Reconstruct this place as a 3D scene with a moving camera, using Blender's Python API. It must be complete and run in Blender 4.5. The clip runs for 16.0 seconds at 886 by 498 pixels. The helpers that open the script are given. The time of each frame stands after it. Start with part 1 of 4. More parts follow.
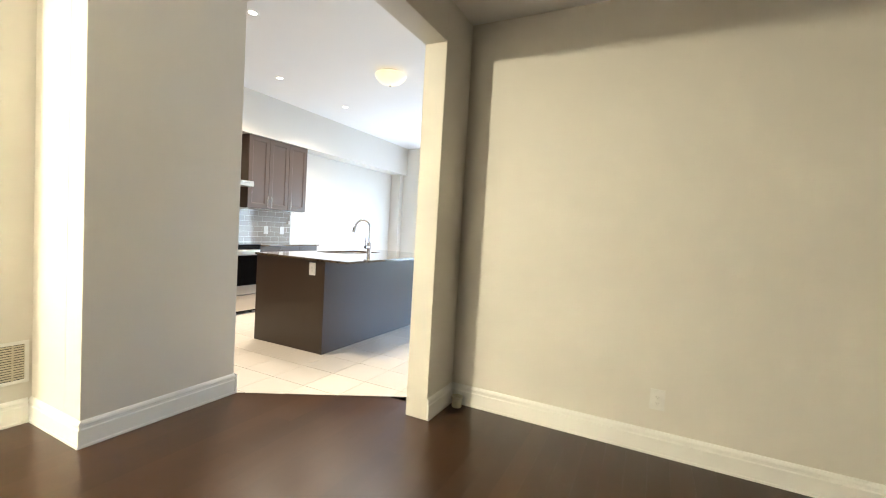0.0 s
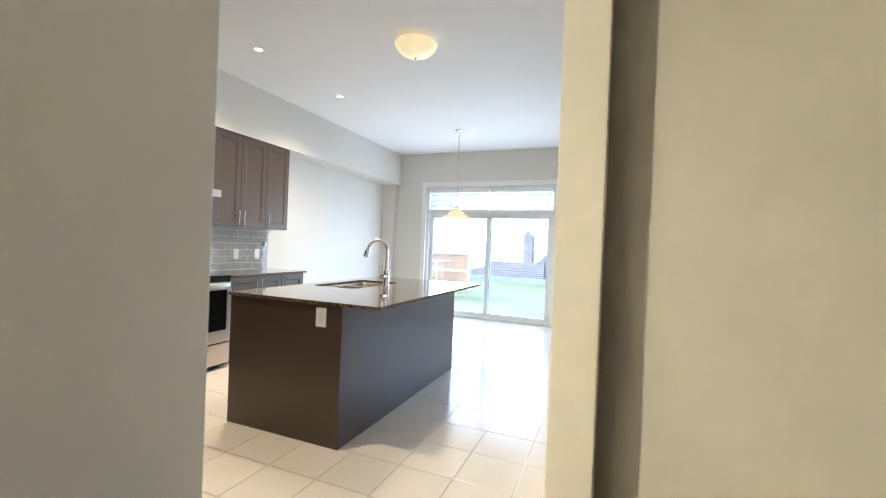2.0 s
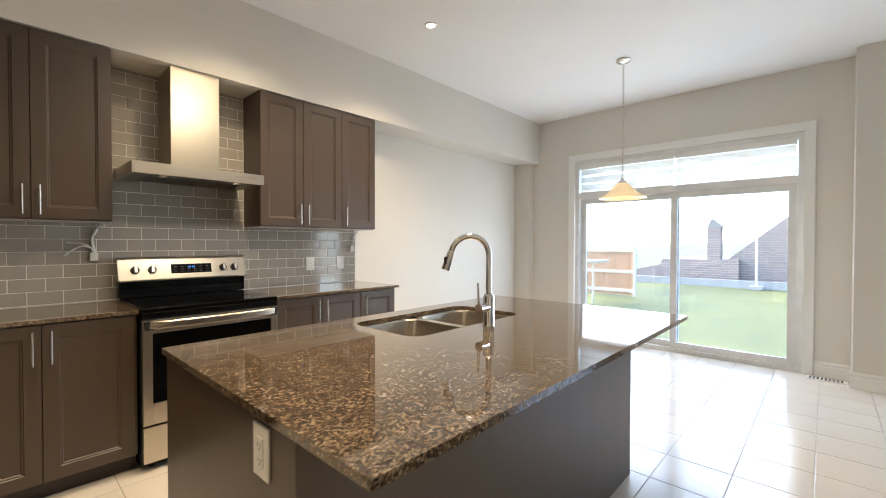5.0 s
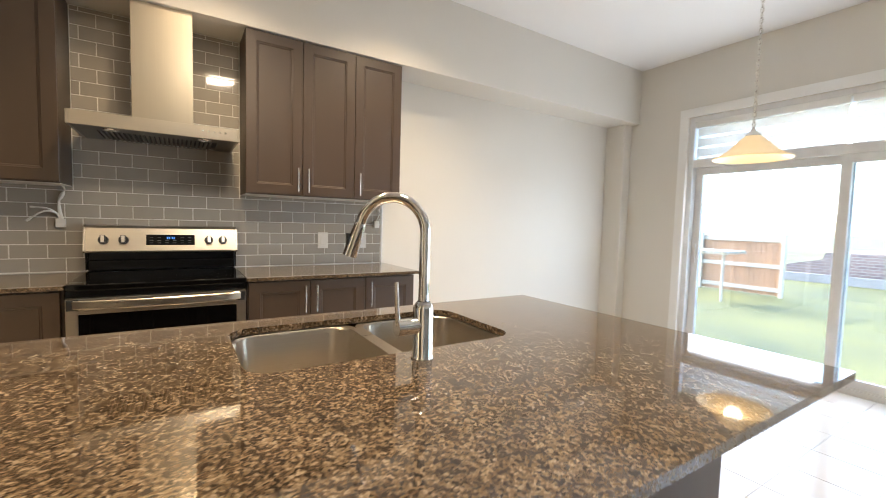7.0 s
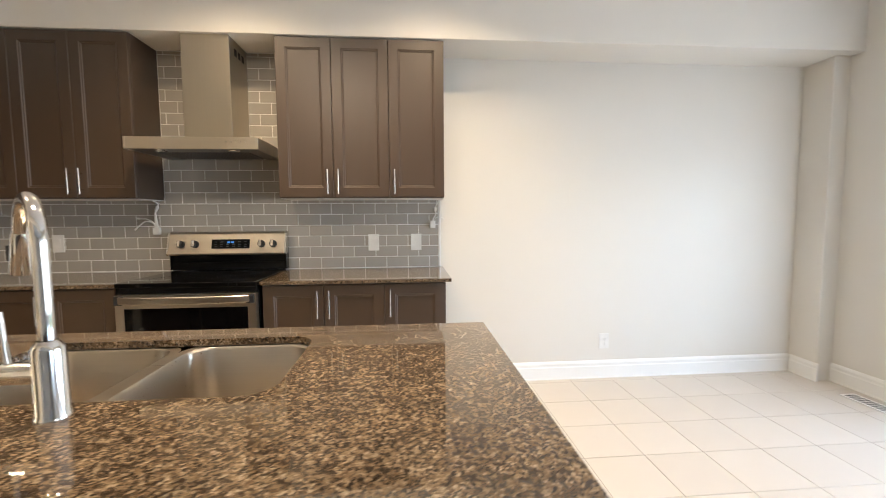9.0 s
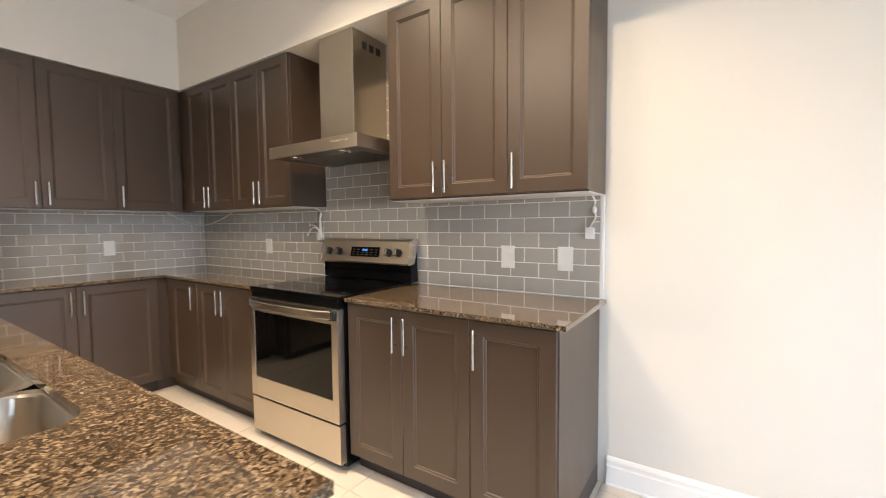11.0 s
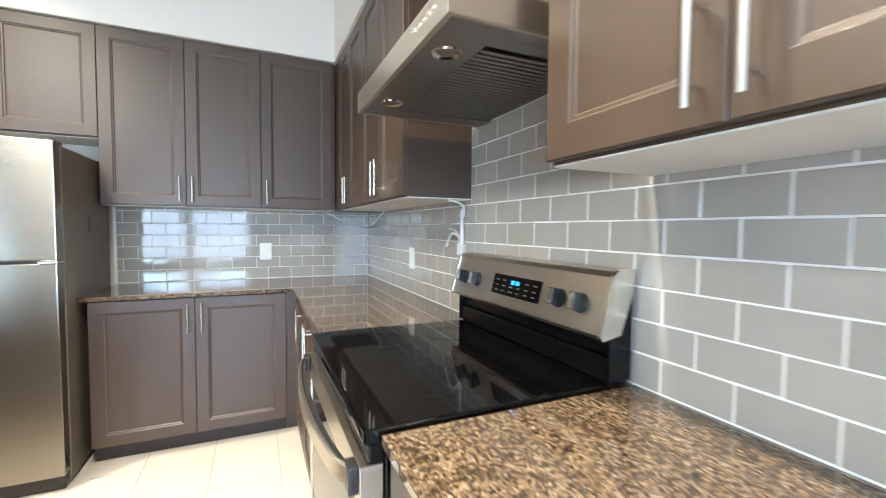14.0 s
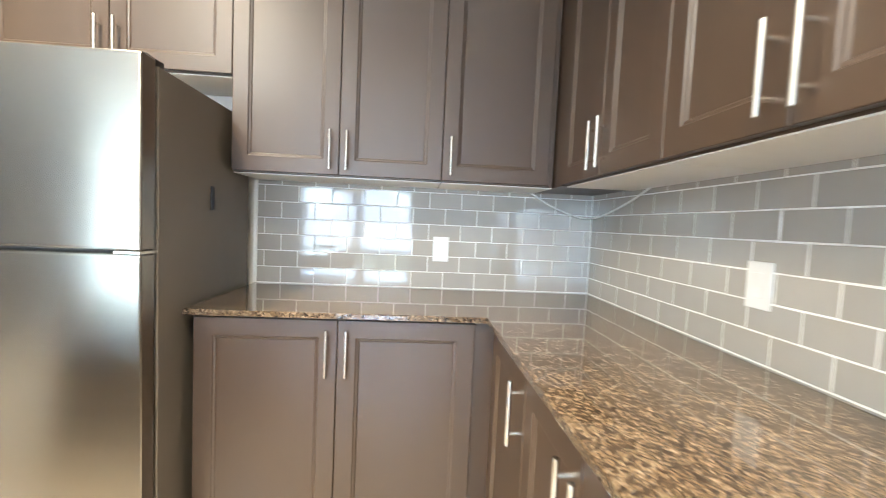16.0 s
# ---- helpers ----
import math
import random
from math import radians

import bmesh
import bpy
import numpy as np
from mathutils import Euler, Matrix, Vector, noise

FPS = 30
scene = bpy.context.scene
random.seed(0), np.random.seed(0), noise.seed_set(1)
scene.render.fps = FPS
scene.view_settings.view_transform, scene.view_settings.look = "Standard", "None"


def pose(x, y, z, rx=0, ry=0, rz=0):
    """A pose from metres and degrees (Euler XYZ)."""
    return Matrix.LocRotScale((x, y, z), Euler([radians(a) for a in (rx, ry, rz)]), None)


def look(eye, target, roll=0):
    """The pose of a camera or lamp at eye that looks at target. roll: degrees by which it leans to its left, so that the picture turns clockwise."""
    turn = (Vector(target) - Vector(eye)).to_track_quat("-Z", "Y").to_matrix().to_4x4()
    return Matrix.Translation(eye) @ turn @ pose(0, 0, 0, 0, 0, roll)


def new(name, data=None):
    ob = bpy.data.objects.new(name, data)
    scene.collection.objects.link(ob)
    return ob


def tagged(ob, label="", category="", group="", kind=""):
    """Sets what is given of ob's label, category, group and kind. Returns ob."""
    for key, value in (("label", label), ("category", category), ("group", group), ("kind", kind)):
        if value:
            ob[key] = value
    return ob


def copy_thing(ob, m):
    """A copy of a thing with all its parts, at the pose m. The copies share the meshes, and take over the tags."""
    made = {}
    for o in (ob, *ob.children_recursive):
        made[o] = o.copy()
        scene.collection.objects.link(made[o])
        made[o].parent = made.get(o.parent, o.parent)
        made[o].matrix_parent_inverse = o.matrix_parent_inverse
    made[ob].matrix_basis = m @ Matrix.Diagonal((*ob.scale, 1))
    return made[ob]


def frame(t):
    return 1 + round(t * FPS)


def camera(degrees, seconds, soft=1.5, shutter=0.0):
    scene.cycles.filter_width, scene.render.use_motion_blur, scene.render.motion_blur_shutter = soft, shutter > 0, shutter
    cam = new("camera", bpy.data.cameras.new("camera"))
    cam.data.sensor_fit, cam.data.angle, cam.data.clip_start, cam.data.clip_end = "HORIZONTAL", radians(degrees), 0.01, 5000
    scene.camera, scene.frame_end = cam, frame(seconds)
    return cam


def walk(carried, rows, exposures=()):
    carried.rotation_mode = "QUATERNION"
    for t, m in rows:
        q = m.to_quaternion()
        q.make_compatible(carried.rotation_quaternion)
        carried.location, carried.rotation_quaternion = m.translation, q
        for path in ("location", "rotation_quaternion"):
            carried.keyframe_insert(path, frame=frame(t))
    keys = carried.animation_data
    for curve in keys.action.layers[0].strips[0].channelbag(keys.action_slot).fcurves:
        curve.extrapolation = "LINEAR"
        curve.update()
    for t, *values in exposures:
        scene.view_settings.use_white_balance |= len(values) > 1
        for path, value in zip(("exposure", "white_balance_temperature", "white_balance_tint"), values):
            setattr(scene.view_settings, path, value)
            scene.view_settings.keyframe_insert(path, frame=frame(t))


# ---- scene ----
cam = camera(93.7, 16.0, soft=1.0, shutter=0.35)
PATH = [
    (0, (5.389, -1.284, 1.255), (4.49, 0.5, 1.166), 3.3),
    (0.5, (5.036, -1.13, 1.257), (4.144, 0.658, 1.17), 2.7),
    (1, (4.727, -0.93, 1.241), (3.822, 0.852, 1.162), 1.1),
    (1.5, (4.435, -0.697, 1.262), (3.534, 1.086, 1.177), 2.5),
    (2, (4.17, -0.435, 1.292), (3.418, 1.418, 1.28), 2.3),
    (2.5, (3.984, -0.117, 1.277), (3.28, 1.755, 1.288), 0.1),
    (3, (3.868, 0.179, 1.295), (3.025, 1.992, 1.34), 1.2),
    (3.5, (3.733, 0.48, 1.296), (2.767, 2.231, 1.285), 1.5),
    (4, (3.637, 0.731, 1.302), (2.57, 2.423, 1.263), 0.5),
    (4.2, (3.581, 0.854, 1.294), (2.438, 2.495, 1.278), 0.4),
    (6.5, (3.303, 2.034, 1.299), (1.724, 3.253, 1.154), 0.9),
    (7, (3.218, 2.308, 1.264), (1.532, 3.376, 1.139), 1.6),
    (7.5, (3.191, 2.558, 1.303), (1.369, 3.368, 1.146), 0.1),
    (8, (3.238, 2.902, 1.326), (1.333, 3.486, 1.147), -0.2),
    (8.2, (3.231, 3.018, 1.294), (1.31, 3.551, 1.127), -0.5),
    (10.3, (2.523, 4.076, 1.278), (0.655, 3.375, 1.132), -0.8),
    (10.5, (2.383, 4.112, 1.295), (0.561, 3.297, 1.167), -1.3),
    (11, (2.081, 4.201, 1.277), (0.422, 3.089, 1.165), -0.5),
    (11.5, (1.805, 4.233, 1.272), (0.35, 2.867, 1.144), -0.3),
    (12, (1.504, 4.138, 1.288), (0.178, 2.644, 1.197), 0.1),
    (12.5, (1.247, 4.014, 1.286), (0.039, 2.423, 1.188), -0.4),
    (13, (1.015, 3.853, 1.291), (-0.058, 2.169, 1.172), 0.1),
    (13.5, (0.887, 3.638, 1.268), (-0.069, 1.884, 1.156), 0.4),
    (14, (0.837, 3.337, 1.288), (0.016, 1.516, 1.194), 0.5),
    (14.5, (0.801, 3.031, 1.265), (0.152, 1.142, 1.175), 0.5),
    (15, (0.806, 2.735, 1.256), (0.304, 0.803, 1.138), 1.7),
    (15.5, (0.858, 2.378, 1.252), (0.467, 0.42, 1.131), 2.8),
    (16, (0.903, 2.072, 1.241), (0.764, 0.08, 1.121), 2.6),
]
walk(cam, [(t, look(eye, target, roll)) for t, eye, target, roll in PATH],
     exposures=[(0.0, 5.5, 5200, 7), (1.0, 5.35, 5200, 7), (1.5, 5.2, 5200, 7), (2.0, 4.95, 5250, 7), (3.5, 4.65, 5600, 7), (4.2, 4.6, 5750, 8),
                (6.5, 4.65, 6100, 11), (8.2, 4.75, 5950, 11), (10.5, 4.95, 5900, 13), (12.0, 5.15, 5950, 14), (13.0, 5.4, 5600, 10),
                (13.5, 5.7, 5000, 4), (14.5, 6.1, 4950, 4), (15.5, 6.4, 5000, 4), (16.0, 6.4, 5200, 5)])

# ---------------------------------------------------------------- light
world = bpy.data.worlds.new("world")
scene.world = world
world.use_nodes = True
wt = world.node_tree
sky = wt.nodes.new("ShaderNodeTexSky")
sky.sky_type = "NISHITA"
sky.sun_disc = False
sky.sun_elevation = radians(28)
sky.sun_rotation = radians(272)
sky.air_density, sky.dust_density = 1.0, 2.0
wt.nodes["Background"].inputs[1].default_value = 0.15
wt.links.new(sky.outputs[0], wt.nodes["Background"].inputs[0])


def lamp(name, kind, place, energy, colour, size=0.1, target=None, size_y=None, angle=None):
    data = bpy.data.lights.new(name, kind)
    data.energy, data.color = energy, colour
    if kind == "AREA":
        data.size = size
        if size_y:
            data.shape, data.size_y = "RECTANGLE", size_y
        else:
            data.shape = "DISK"
    elif kind == "SUN":
        data.angle = radians(angle)
    else:
        data.shadow_soft_size = size
        if kind == "SPOT":
            data.spot_size, data.spot_blend = radians(angle), 1.0
    ob = new(name, data)
    ob.matrix_world = look(place, target) if target else pose(*place)
    return ob


WARM = (1.0, 0.80, 0.55)
DAY = (0.93, 0.96, 1.0)
sun = lamp("sun", "SUN", (-70, 15, 40), 1.0, (1.0, 0.90, 0.76), target=(0, 19, 0), angle=0.5)
lamp("lamp_flush", "AREA", (2.56, 2.74, 2.868), 1.3, WARM, 0.30, (2.56, 2.7401, 0))
lamp("lamp_pendant", "POINT", (2.0, 5.38, 1.78), 0.06, WARM, 0.05)
lamp("lamp_hall", "POINT", (2.07, -3.40, 2.47), 14, (1.0, 0.775, 0.45), 0.07)
# daylight that enters by each glazed opening
for wx, wz, ww, wh, power in ((1.50, 1.22, 1.02, 1.22, 0.76), (2.70, 1.22, 1.02, 1.22, 0.76), (5.29, 1.15, 1.38, 1.30, 0.8)):
    lamp("window_daylight", "AREA", (wx, 6.785, wz), power, DAY, ww, (wx, 0, wz), size_y=wh)
POTS = [(2.17, 1.20), (1.09, 2.45), (1.09, 3.69)]
for px, py in POTS:
    lamp("lamp_pot", "SPOT", (px, py, 3.02), 7.0, (1.0, 0.73, 0.43), 0.04, (px, py, 0), angle=130)


# ---------------------------------------------------------------- materials
def mat(name, base, rough=0.5, metal=0.0, second=None, scale=6.0, detail=6.0, mix=0.5, bump=0.0, bump_scale=60.0,
        stretch=(1, 1, 1), coat=0.0, rough_var=0.0, random_value=0.0, spec=0.5, emit=None, emit_strength=0.0):
    """A surface with a broad stain, a fine grain, relief and gloss that varies."""
    m = bpy.data.materials.new(name)
    m.use_nodes = True
    nt = m.node_tree
    n, link = nt.nodes, nt.links
    b = n["Principled BSDF"]
    b.inputs["Roughness"].default_value = rough
    b.inputs["Metallic"].default_value = metal
    b.inputs["Coat Weight"].default_value = coat
    b.inputs["Coat Roughness"].default_value = 0.05
    b.inputs["Specular IOR Level"].default_value = spec
    tc = n.new("ShaderNodeTexCoord")
    mp = n.new("ShaderNodeMapping")
    mp.inputs["Scale"].default_value = stretch
    link.new(tc.outputs["Object"], mp.inputs[0])
    no = n.new("ShaderNodeTexNoise")
    no.inputs["Scale"].default_value, no.inputs["Detail"].default_value = scale, detail
    link.new(mp.outputs[0], no.inputs["Vector"])
    second = second or tuple(c * 0.86 for c in base)
    ramp = n.new("ShaderNodeValToRGB")
    ramp.color_ramp.elements[0].position, ramp.color_ramp.elements[1].position = 0.5 - mix / 2, 0.5 + mix / 2
    ramp.color_ramp.elements[0].color, ramp.color_ramp.elements[1].color = (*second, 1), (*base, 1)
    link.new(no.outputs["Fac"], ramp.inputs[0])
    out = ramp.outputs[0]
    if random_value:
        info = n.new("ShaderNodeObjectInfo")
        mr = n.new("ShaderNodeMapRange")
        mr.inputs["To Min"].default_value, mr.inputs["To Max"].default_value = 1 - random_value, 1 + random_value
        link.new(info.outputs["Random"], mr.inputs["Value"])
        hs = n.new("ShaderNodeHueSaturation")
        link.new(mr.outputs[0], hs.inputs["Value"])
        link.new(out, hs.inputs["Color"])
        out = hs.outputs[0]
    link.new(out, b.inputs["Base Color"])
    if rough_var:
        mr2 = n.new("ShaderNodeMapRange")
        mr2.inputs["To Min"].default_value, mr2.inputs["To Max"].default_value = rough - rough_var, rough + rough_var
        link.new(no.outputs["Fac"], mr2.inputs["Value"])
        link.new(mr2.outputs[0], b.inputs["Roughness"])
    if bump:
        fine = n.new("ShaderNodeTexNoise")
        fine.inputs["Scale"].default_value, fine.inputs["Detail"].default_value = bump_scale, 4
        link.new(mp.outputs[0], fine.inputs["Vector"])
        bp = n.new("ShaderNodeBump")
        bp.inputs["Strength"].default_value, bp.inputs["Distance"].default_value = bump, 0.002
        link.new(fine.outputs["Fac"], bp.inputs["Height"])
        link.new(bp.outputs[0], b.inputs["Normal"])
    if emit:
        b.inputs["Emission Color"].default_value = (*emit, 1)
        b.inputs["Emission Strength"].default_value = emit_strength
    return m


def granite(name):
    m = bpy.data.materials.new(name)
    m.use_nodes = True
    n, link = m.node_tree.nodes, m.node_tree.links
    b = n["Principled BSDF"]
    b.inputs["Roughness"].default_value = 0.05
    b.inputs["Coat Weight"].default_value = 0.6
    tc = n.new("ShaderNodeTexCoord")
    warp = n.new("ShaderNodeTexNoise")
    warp.inputs["Scale"].default_value, warp.inputs["Detail"].default_value = 75, 3
    link.new(tc.outputs["Object"], warp.inputs["Vector"])
    add = n.new("ShaderNodeMixRGB")
    add.blend_type, add.inputs[0].default_value = "ADD", 0.010
    link.new(tc.outputs["Object"], add.inputs[1])
    link.new(warp.outputs["Color"], add.inputs[2])
    vo = n.new("ShaderNodeTexVoronoi")
    vo.inputs["Scale"].default_value = 165
    link.new(add.outputs[0], vo.inputs["Vector"])
    sep = n.new("ShaderNodeSeparateColor")
    link.new(vo.outputs["Color"], sep.inputs[0])
    small = n.new("ShaderNodeTexVoronoi")
    small.inputs["Scale"].default_value = 300
    link.new(add.outputs[0], small.inputs["Vector"])
    sep2 = n.new("ShaderNodeSeparateColor")
    link.new(small.outputs["Color"], sep2.inputs[0])
    blend = n.new("ShaderNodeMix")
    blend.inputs[0].default_value = 0.34
    link.new(sep.outputs[0], blend.inputs[2])
    link.new(sep2.outputs[1], blend.inputs[3])
    ramp = n.new("ShaderNodeValToRGB")
    e = ramp.color_ramp.elements
    e[0].position, e[0].color = 0.16, (0.019, 0.014, 0.011, 1)
    e[1].position, e[1].color = 0.32, (0.056, 0.038, 0.024, 1)
    for p, c in ((0.47, (0.094, 0.066, 0.040, 1)), (0.61, (0.138, 0.102, 0.064, 1)), (0.75, (0.188, 0.147, 0.097, 1)), (0.87, (0.29, 0.24, 0.18, 1))):
        x = e.new(p)
        x.color = c
    link.new(blend.outputs[0], ramp.inputs[0])
    big = n.new("ShaderNodeTexNoise")
    big.inputs["Scale"].default_value, big.inputs["Detail"].default_value = 14, 8
    link.new(tc.outputs["Object"], big.inputs["Vector"])
    r2 = n.new("ShaderNodeValToRGB")
    r2.color_ramp.elements[0].position, r2.color_ramp.elements[1].position = 0.35, 0.65
    r2.color_ramp.elements[0].color, r2.color_ramp.elements[1].color = (0.76, 0.72, 0.67, 1), (1.14, 1.10, 1.05, 1)
    link.new(big.outputs["Fac"], r2.inputs[0])
    mul = n.new("ShaderNodeMixRGB")
    mul.blend_type, mul.inputs[0].default_value = "MULTIPLY", 1.0
    link.new(ramp.outputs[0], mul.inputs[1])
    link.new(r2.outputs[0], mul.inputs[2])
    fine = n.new("ShaderNodeTexNoise")
    fine.inputs["Scale"].default_value, fine.inputs["Detail"].default_value = 420, 3
    link.new(tc.outputs["Object"], fine.inputs["Vector"])
    r3 = n.new("ShaderNodeValToRGB")
    r3.color_ramp.elements[0].position, r3.color_ramp.elements[1].position = 0.3, 0.7
    r3.color_ramp.elements[0].color, r3.color_ramp.elements[1].color = (0.72, 0.72, 0.73, 1), (1.25, 1.24, 1.22, 1)
    link.new(fine.outputs["Fac"], r3.inputs[0])
    mul2 = n.new("ShaderNodeMixRGB")
    mul2.blend_type, mul2.inputs[0].default_value = "MULTIPLY", 1.0
    link.new(mul.outputs[0], mul2.inputs[1])
    link.new(r3.outputs[0], mul2.inputs[2])
    link.new(mul2.outputs[0], b.inputs["Base Color"])
    return m


def brushed(name, base, rough, along):
    """Steel with drawn lines along one axis."""
    s = [220, 220, 220]
    s["xyz".index(along)] = 2.0
    return mat(name, base, rough, 1.0, tuple(c * 0.94 for c in base), 1.0, 5, 0.6, 0.03, 1.0, tuple(s), rough_var=0.06)


def glass(name, tint=(1, 1, 1)):
    m = bpy.data.materials.new(name)
    m.use_nodes = True
    b = m.node_tree.nodes["Principled BSDF"]
    b.inputs["Base Color"].default_value = (*tint, 1)
    b.inputs["Transmission Weight"].default_value = 1.0
    b.inputs["Roughness"].default_value = 0.0
    b.inputs["IOR"].default_value = 1.45
    return m


def cloth(name, base, gaps):
    """Thin woven cloth that lets light through; gaps: how much of it is open."""
    m = bpy.data.materials.new(name)
    m.use_nodes = True
    n, link = m.node_tree.nodes, m.node_tree.links
    out, b = n["Material Output"], n["Principled BSDF"]
    b.inputs["Base Color"].default_value, b.inputs["Roughness"].default_value = (*base, 1), 0.8
    tr = n.new("ShaderNodeBsdfTranslucent")
    tr.inputs[0].default_value = (*base, 1)
    weave = n.new("ShaderNodeTexNoise")
    weave.inputs["Scale"].default_value = 260
    rise = n.new("ShaderNodeMapRange")
    rise.inputs["To Min"].default_value, rise.inputs["To Max"].default_value = 0.35, 0.65
    link.new(weave.outputs["Fac"], rise.inputs["Value"])
    mix = n.new("ShaderNodeMixShader")
    link.new(rise.outputs[0], mix.inputs[0])
    link.new(b.outputs[0], mix.inputs[1])
    link.new(tr.outputs[0], mix.inputs[2])
    clear = n.new("ShaderNodeBsdfTransparent")
    mix2 = n.new("ShaderNodeMixShader")
    mix2.inputs[0].default_value = gaps
    link.new(mix.outputs[0], mix2.inputs[1])
    link.new(clear.outputs[0], mix2.inputs[2])
    link.new(mix2.outputs[0], out.inputs["Surface"])
    return m


def brickwork(name):
    """Far brick walls: courses of grey-brown bricks in pale mortar."""
    m = bpy.data.materials.new(name)
    m.use_nodes = True
    n, link = m.node_tree.nodes, m.node_tree.links
    b = n["Principled BSDF"]
    b.inputs["Roughness"].default_value = 0.9
    tc = n.new("ShaderNodeTexCoord")
    mp = n.new("ShaderNodeMapping")
    mp.inputs["Rotation"].default_value = (radians(-90), 0, 0)
    link.new(tc.outputs["Object"], mp.inputs[0])
    br = n.new("ShaderNodeTexBrick")
    br.inputs["Scale"].default_value = 1.0
    br.inputs["Brick Width"].default_value, br.inputs["Row Height"].default_value, br.inputs["Mortar Size"].default_value = 0.32, 0.115, 0.015
    br.inputs["Color1"].default_value, br.inputs["Color2"].default_value = (0.21, 0.15, 0.13, 1), (0.15, 0.11, 0.10, 1)
    br.inputs["Mortar"].default_value = (0.26, 0.235, 0.225, 1)
    link.new(mp.outputs[0], br.inputs["Vector"])
    link.new(br.outputs["Color"], b.inputs["Base Color"])
    return m


PAINT = mat("wall_paint", (0.715, 0.69, 0.635), 0.55, second=(0.695, 0.67, 0.615), scale=1.3, bump=0.06, bump_scale=180)
CEIL = mat("ceiling_paint", (0.87, 0.87, 0.87), 0.8, second=(0.85, 0.85, 0.85), scale=1.0, bump=0.1, bump_scale=120)
TRIM = mat("trim_paint", (0.85, 0.85, 0.83), 0.35, second=(0.82, 0.82, 0.80), scale=3, bump=0.03)
ESPRESSO = mat("espresso_wood", (0.057, 0.0355, 0.0215), 0.39, second=(0.048, 0.0295, 0.0175), scale=1.6, stretch=(6, 6, 0.7), mix=0.9,
               bump=0.03, bump_scale=40, rough_var=0.04, spec=0.74)
ESPRESSO_IN = mat("cabinet_underside_board", (0.78, 0.77, 0.74), 0.5, scale=3)
KICK = mat("toe_kick_board", (0.045, 0.034, 0.030), 0.5, scale=4, stretch=(1, 1, 8))
GRANITE = granite("brown_granite")
STEEL_Y = brushed("stainless_brushed_along_y", (0.62, 0.565, 0.48), 0.30, "y")
STEEL_Z = brushed("stainless_brushed_across", (0.33, 0.305, 0.265), 0.24, "x")
streak = STEEL_Z.node_tree.nodes["Principled BSDF"]
around = STEEL_Z.node_tree.nodes.new("ShaderNodeTangent")
around.direction_type, around.axis = "RADIAL", "Z"
STEEL_Z.node_tree.links.new(around.outputs[0], streak.inputs["Tangent"])
streak.inputs["Anisotropic"].default_value, streak.inputs["Anisotropic Rotation"].default_value = 0.85, 0.25
BAFFLE = brushed("filter_baffle_steel", (0.30, 0.285, 0.265), 0.35, "x")
HOOD_STEEL = brushed("stainless_hood", (0.52, 0.47, 0.38), 0.31, "z")
SINK = brushed("sink_steel", (0.49, 0.44, 0.37), 0.30, "y")
NICKEL = mat("satin_nickel", (0.78, 0.75, 0.70), 0.26, 1.0, scale=30)
CHROME = mat("polished_chrome", (0.82, 0.80, 0.78), 0.07, 1.0, scale=30, rough_var=0.02)
BLACK_GLASS = mat("black_glass", (0.002, 0.002, 0.0022), 0.05, second=(0.0016, 0.0016, 0.0018), scale=2, spec=0.3)
BLACK = mat("black_enamel", (0.003, 0.003, 0.0033), 0.22, scale=6, spec=0.3)
BLACK_PLASTIC = mat("black_plastic", (0.02, 0.02, 0.021), 0.35, scale=20)
GREY_CASE = mat("dark_grey_case", (0.14, 0.122, 0.100), 0.42, second=(0.125, 0.108, 0.088), scale=8, bump=0.25, bump_scale=300)
GROUT = mat("pale_grout", (0.82, 0.81, 0.78), 0.8, scale=30, bump=0.2, bump_scale=200)
SUBWAY = mat("grey_glazed_tile", (0.375, 0.350, 0.314), 0.06, second=(0.345, 0.321, 0.286), scale=9, mix=0.6, bump=0.10, bump_scale=7,
             random_value=0.05)
FLOOR_TILE = mat("cream_floor_tile", (0.65, 0.60, 0.53), 0.17, second=(0.61, 0.56, 0.49), scale=3.5, mix=0.6, bump=0.05, bump_scale=10,
                 rough_var=0.04, random_value=0.03, spec=0.32)
FLOOR_GROUT = mat("floor_grout", (0.40, 0.37, 0.32), 0.8, scale=30)
WOOD = mat("dark_hardwood", (0.060, 0.030, 0.014), 0.28, second=(0.040, 0.020, 0.010), scale=1.6, detail=2, stretch=(6, 0.7, 2), mix=0.8,
           random_value=0.16, spec=0.4)
WOOD_GAP = mat("hardwood_gap", (0.018, 0.011, 0.008), 0.6, scale=9)
PLASTIC = mat("white_plastic", (0.80, 0.79, 0.76), 0.3, scale=20)
IVORY = mat("ivory_vent_metal", (0.62, 0.58, 0.45), 0.45, scale=20)
SLOT = mat("dark_slot", (0.035, 0.035, 0.035), 0.7, scale=20)
OUTLET_SLOT = mat("outlet_slot", (0.38, 0.37, 0.35), 0.6, scale=20)
CABLE = mat("white_cable", (0.78, 0.77, 0.74), 0.4, scale=40)
PVC = mat("white_vinyl_frame", (0.80, 0.805, 0.80), 0.3, scale=8)
# grey tint put into the glass to darken the bright outdoors behind it
GLASS = glass("dimmed_window_glass", (0.49, 0.515, 0.515))
BLIND = cloth("sheer_blind_cloth", (0.88, 0.88, 0.86), 0.30)
BLIND_DARK = cloth("dense_blind_cloth", (0.88, 0.87, 0.84), 0.0)
SHADE = mat("amber_glass_shade", (0.90, 0.74, 0.48), 0.35, scale=7, second=(0.85, 0.65, 0.38), emit=(1.0, 0.68, 0.30), emit_strength=0.016)
